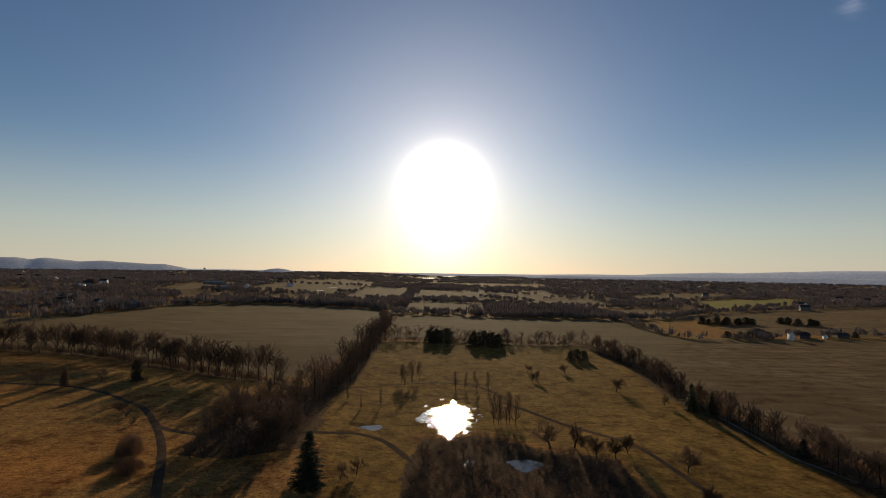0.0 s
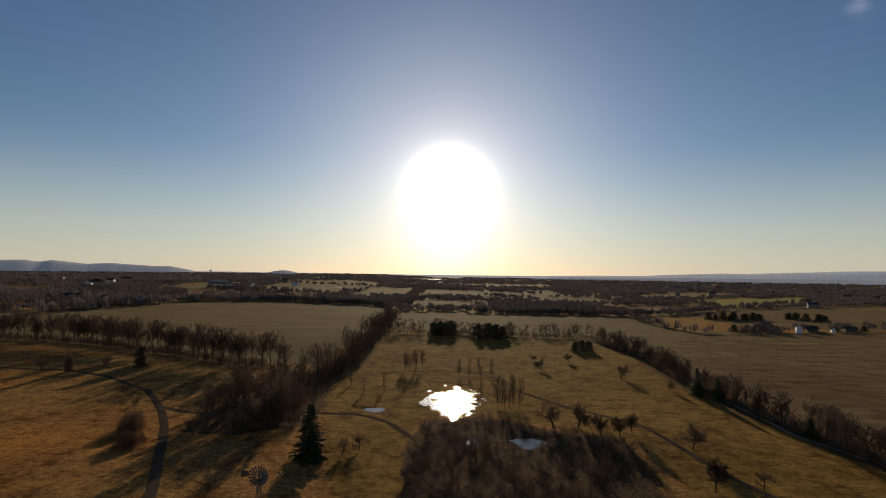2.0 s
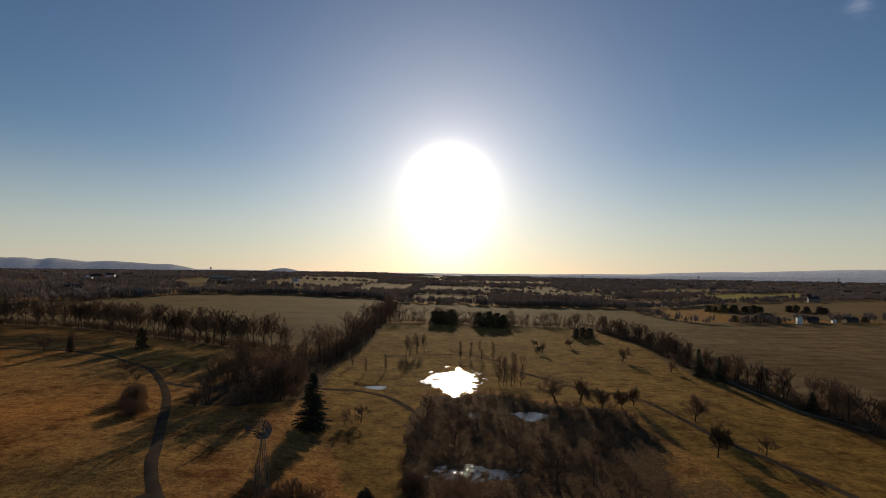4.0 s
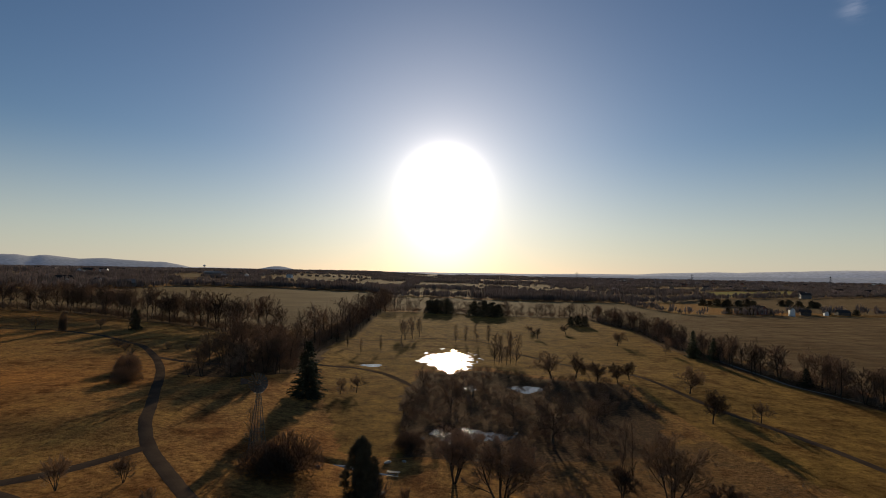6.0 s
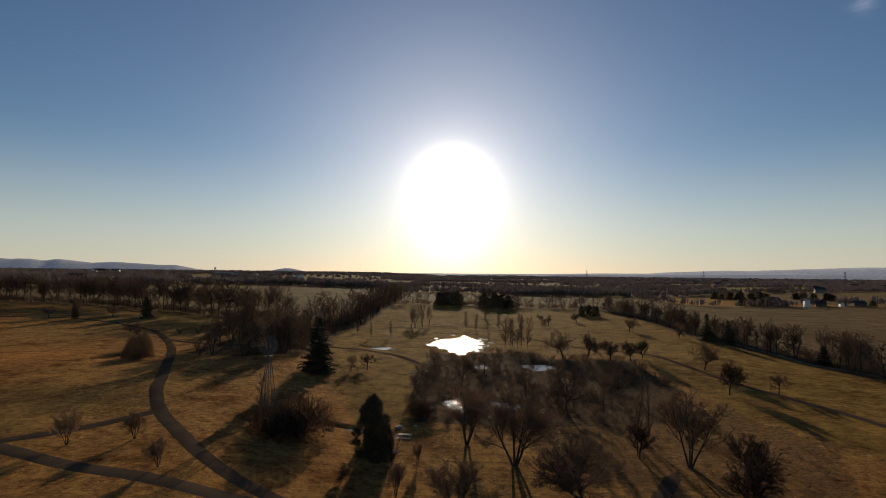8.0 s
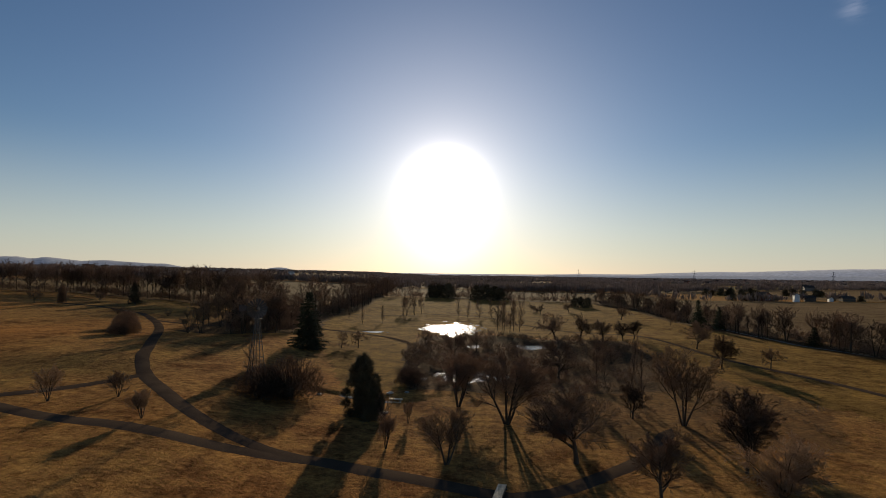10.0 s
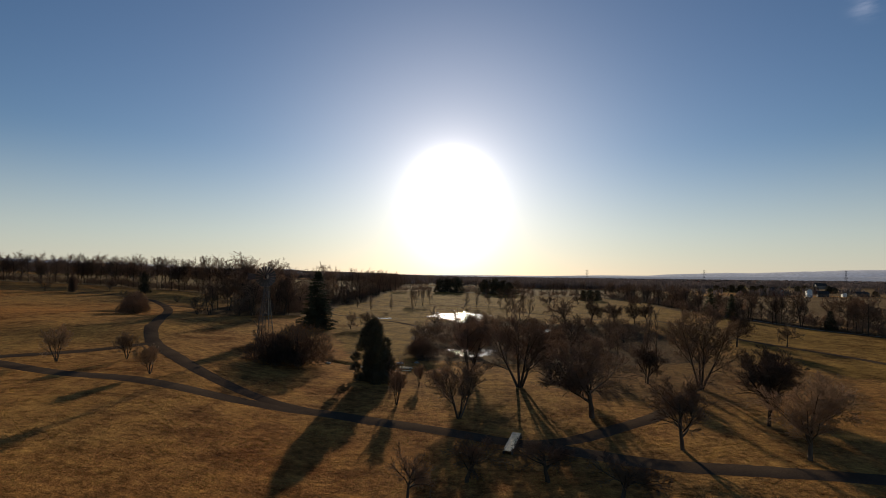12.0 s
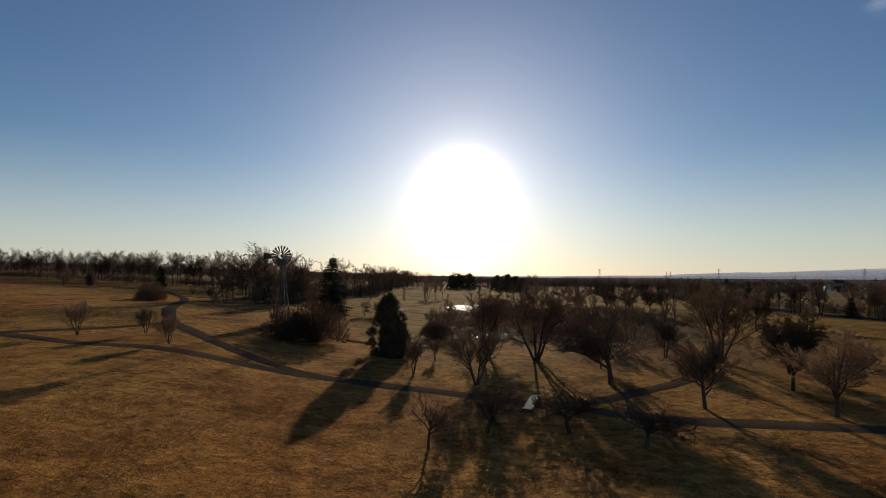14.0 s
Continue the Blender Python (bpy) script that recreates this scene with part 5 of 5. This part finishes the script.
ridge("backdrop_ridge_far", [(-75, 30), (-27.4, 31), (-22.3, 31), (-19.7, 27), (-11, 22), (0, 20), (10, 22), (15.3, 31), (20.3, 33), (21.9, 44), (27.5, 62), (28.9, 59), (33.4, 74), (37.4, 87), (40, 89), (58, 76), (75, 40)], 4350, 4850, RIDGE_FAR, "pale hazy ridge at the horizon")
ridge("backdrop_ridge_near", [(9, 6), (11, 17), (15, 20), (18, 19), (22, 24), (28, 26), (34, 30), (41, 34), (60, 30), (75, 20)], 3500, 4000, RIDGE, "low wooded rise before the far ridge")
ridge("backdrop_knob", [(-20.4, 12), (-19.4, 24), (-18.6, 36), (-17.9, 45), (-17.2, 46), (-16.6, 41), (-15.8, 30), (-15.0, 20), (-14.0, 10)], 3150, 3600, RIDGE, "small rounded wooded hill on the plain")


def clump(V, F, rng, x, y, z, high, wide, n):
    """A far bare tree: a stem and a handful of rising boughs."""
    for i in range(n):
        a = rng.uniform(0, 6.2832)
        r = wide * math.sqrt(rng.random())
        top = high * (0.42 + 0.58 * math.sqrt(1 - 0.95 * (r / wide) ** 2)) * rng.uniform(0.82, 1.03)
        low = high * rng.uniform(0.0, 0.35)
        w = wide * rng.uniform(0.8, 1.5) / math.sqrt(n) * 0.42
        cx, cy = x + 0.55 * r * math.cos(a), y + 0.55 * r * math.sin(a)
        tx, ty = x + r * math.cos(a), y + r * math.sin(a)
        mx, my, mz = (cx + tx) / 2, (cy + ty) / 2, (low + top) / 2
        k = len(V)
        V.append((cx, cy, z + low))
        for j in range(3):
            b = a + j * 2.0944
            V.append((mx + w * math.cos(b), my + w * math.sin(b), z + mz))
        V.append((tx, ty, z + top))
        for j in range(3):
            F.append((k, k + 1 + (j + 1) % 3, k + 1 + j))
            F.append((k + 4, k + 1 + j, k + 1 + (j + 1) % 3))


def far_woods():
    rng = random.Random(15)
    V, F = [], []
    belts = [([(-310, 345), (-285, 460), (-278, 556)], 9, 11), ([(-278, 558), (-200, 634), (-88, 610), (-56, 600)], 3.5, 10), ([(20, 566), (110, 575), (190, 566), (260, 600), (360, 690)], 3.5, 10),
             ([(182, 560), (186, 480), (190, 415), (262, 405)], 7, 8), ([(362, 690), (520, 770), (720, 856), (900, 900)], 8, 9), ([(-55, 760), (-58, 980), (-62, 1400), (-66, 2000)], 8, 11),
             ([(-40, 560), (20, 564)], 4, 8), ([(-44, 796), (62, 796), (160, 760), (260, 752)], 4, 9), ([(-260, 640), (-75, 625)], 4, 11), ([(62, 600), (66, 800)], 5, 9), ([(-250, 670), (-75, 655)], 4, 11), ([(-430, 1260), (-70, 1310), (200, 1100)], 8, 11), ([(240, 425), (330, 440), (420, 460)], 9, 9)]
    for line, gap, high in belts:
        for x, y in along(line, gap, rng):
            x, y = x + rng.uniform(-7, 7), y + rng.uniform(-7, 7)
            clump(V, F, rng, x, y, float(land(x, y)) - 0.2, high * rng.uniform(0.6, 1.15), high * rng.uniform(0.35, 0.55), 22)
    open_land = FAR_FIELDS + [MEADOW, SOIL_FAR, WEST_FIELD, EAST_FIELD, YARD]
    wild = np.random.default_rng(8)

    def spread(n, near, far, turn):
        """Places in the round, thinned out over the open fields."""
        d, a = near * (far / near) ** wild.random(n), np.radians(wild.uniform(-turn, turn, n))
        x, y = d * np.sin(a), d * np.cos(a)
        keep = np.ones(n, bool)
        for field in open_land:
            keep &= ~inside(field, x, y)
        return x[keep], y[keep]

    x, y = spread(9000, 400, 1250, 46)
    keep = (y > 380) & ~((y < 570) & (x > -60))
    heights = land(x, y)
    count = 0
    for px, py, pz in zip(x[keep], y[keep], heights[keep]):
        if count < 4200 and noise.noise((px / 60, py / 90, 7.7)) > -0.22:
            clump(V, F, rng, px, py, pz - 0.2, rng.uniform(6, 10), rng.uniform(3.0, 5.0), 22)
            count += 1
    for k in range(170):
        px, py = rng.uniform(28, 195), rng.uniform(572, 690)
        clump(V, F, rng, px, py, -0.2, rng.uniform(7, 11), rng.uniform(3.2, 5.2), 22)
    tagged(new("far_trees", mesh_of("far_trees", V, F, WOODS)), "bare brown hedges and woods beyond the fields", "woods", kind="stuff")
    V, F = [], []
    x, y = spread(16000, 1150, 4300, 48)
    keep = ~((abs(x + 90) < 70) & (y > 2600) & (y < 3300)) & ~((abs(x) < 110) & (y > 3400)) & ~((abs(x + 421) < 16) & (y > 980) & (y < 1600))
    heights, count = land(x, y), 0
    for px, py, pz in zip(x[keep], y[keep], heights[keep]):
        if count < 9000 and noise.noise((px / 380, py / 520, 3.1)) > -0.42:
            clump(V, F, rng, px, py, pz - 0.2, rng.uniform(6, 11), rng.uniform(4, 7) * (1 + math.hypot(px, py) / 1500), 8)
            count += 1
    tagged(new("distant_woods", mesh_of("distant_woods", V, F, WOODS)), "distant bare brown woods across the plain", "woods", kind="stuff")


far_woods()
for x, y, w in ((262, 530, 1), (268, 532, 0.8), (274, 534, 1.1), (280, 528, 0.9), (287, 531, 1.1), (294, 533, 1), (300, 535, 0.9), (307, 536, 1.1), (314, 538, 0.9), (349, 542, 1), (354, 538, 1.1), (360, 536, 1), (366, 531, 1.1), (372, 528, 0.9), (244, 421, 0.8), (236, 424, 0.8), (262, 420, 0.7), (296, 428, 0.7), (316, 433, 0.7), (338, 436, 0.7), (228, 420, 0.8)):
    conifer("cedar", x, y + 5 * math.sin(x * 1.3), 7.5 * w, 2.1, "dark evergreen tree at the farm", "evergreens round the farm")


# ---- dry grass standing on the near slope ----
def blade_material():
    m = bpy.data.materials.new("dry_grass_blades")
    m.use_nodes = True
    n, l = m.node_tree.nodes, m.node_tree.links
    b = n["Principled BSDF"]
    geo = n.new("ShaderNodeNewGeometry")
    r = n.new("ShaderNodeValToRGB")
    r.color_ramp.elements[0].color, r.color_ramp.elements[1].color = (0.30, 0.19, 0.055, 1), (0.60, 0.40, 0.14, 1)
    l.new(geo.outputs["Random Per Island"], r.inputs["Fac"])
    l.new(r.outputs["Color"], b.inputs["Base Color"])
    b.inputs["Roughness"].default_value = 0.9
    b.inputs["Specular IOR Level"].default_value = 0.1
    thin = n.new("ShaderNodeBsdfTranslucent")
    l.new(r.outputs["Color"], thin.inputs["Color"])
    both = n.new("ShaderNodeMixShader")
    both.inputs["Fac"].default_value = 0.5
    l.new(b.outputs[0], both.inputs[1])
    l.new(thin.outputs[0], both.inputs[2])
    l.new(both.outputs[0], n["Material Output"].inputs["Surface"])
    return m


def near_grass():
    rng = np.random.default_rng(40)
    n = 110000
    y = 20 + 48 * rng.random(n) ** 1.2
    x = rng.uniform(-0.95, 0.95, n) * (y + 3)
    clear = np.ones(n, bool)
    for line in PATH_LINES:
        clear &= near_line(line, x, y, 6.0) < 0.98
    patchy = 0.5 * np.sin(x * 0.9 + 1.3 * np.sin(y * 0.5)) * np.sin(y * 0.8 + np.sin(x * 0.6)) + rng.uniform(-0.4, 0.4, n) > 0.0
    x, y = x[clear & patchy][:42000], y[clear & patchy][:42000]
    n = len(x)
    px, py = np.repeat(x, 3) + rng.uniform(-0.06, 0.06, 3 * n), np.repeat(y, 3) + rng.uniform(-0.06, 0.06, 3 * n)
    z = land(px, py)
    a, lean, w = rng.uniform(0, 6.2832, 3 * n), rng.uniform(0.02, 0.09, 3 * n), 0.012
    high = np.repeat(rng.uniform(0.03, 0.075, n), 3)
    V = np.stack([np.stack([px - w, py, z - 0.01], 1), np.stack([px + w, py, z - 0.01], 1), np.stack([px, py + w, z - 0.01], 1), np.stack([px + lean * np.cos(a), py + lean * np.sin(a), z + high], 1)], 1).reshape(-1, 3)
    i = np.arange(3 * n)[:, None] * 4
    F = np.concatenate([i + (0, 1, 3), i + (1, 2, 3), i + (2, 0, 3)])
    tagged(new("dry_grass", mesh_of("dry_grass", V.tolist(), F.tolist(), blade_material())), "tufts of dry tan winter grass", "grass", kind="stuff")


near_grass()
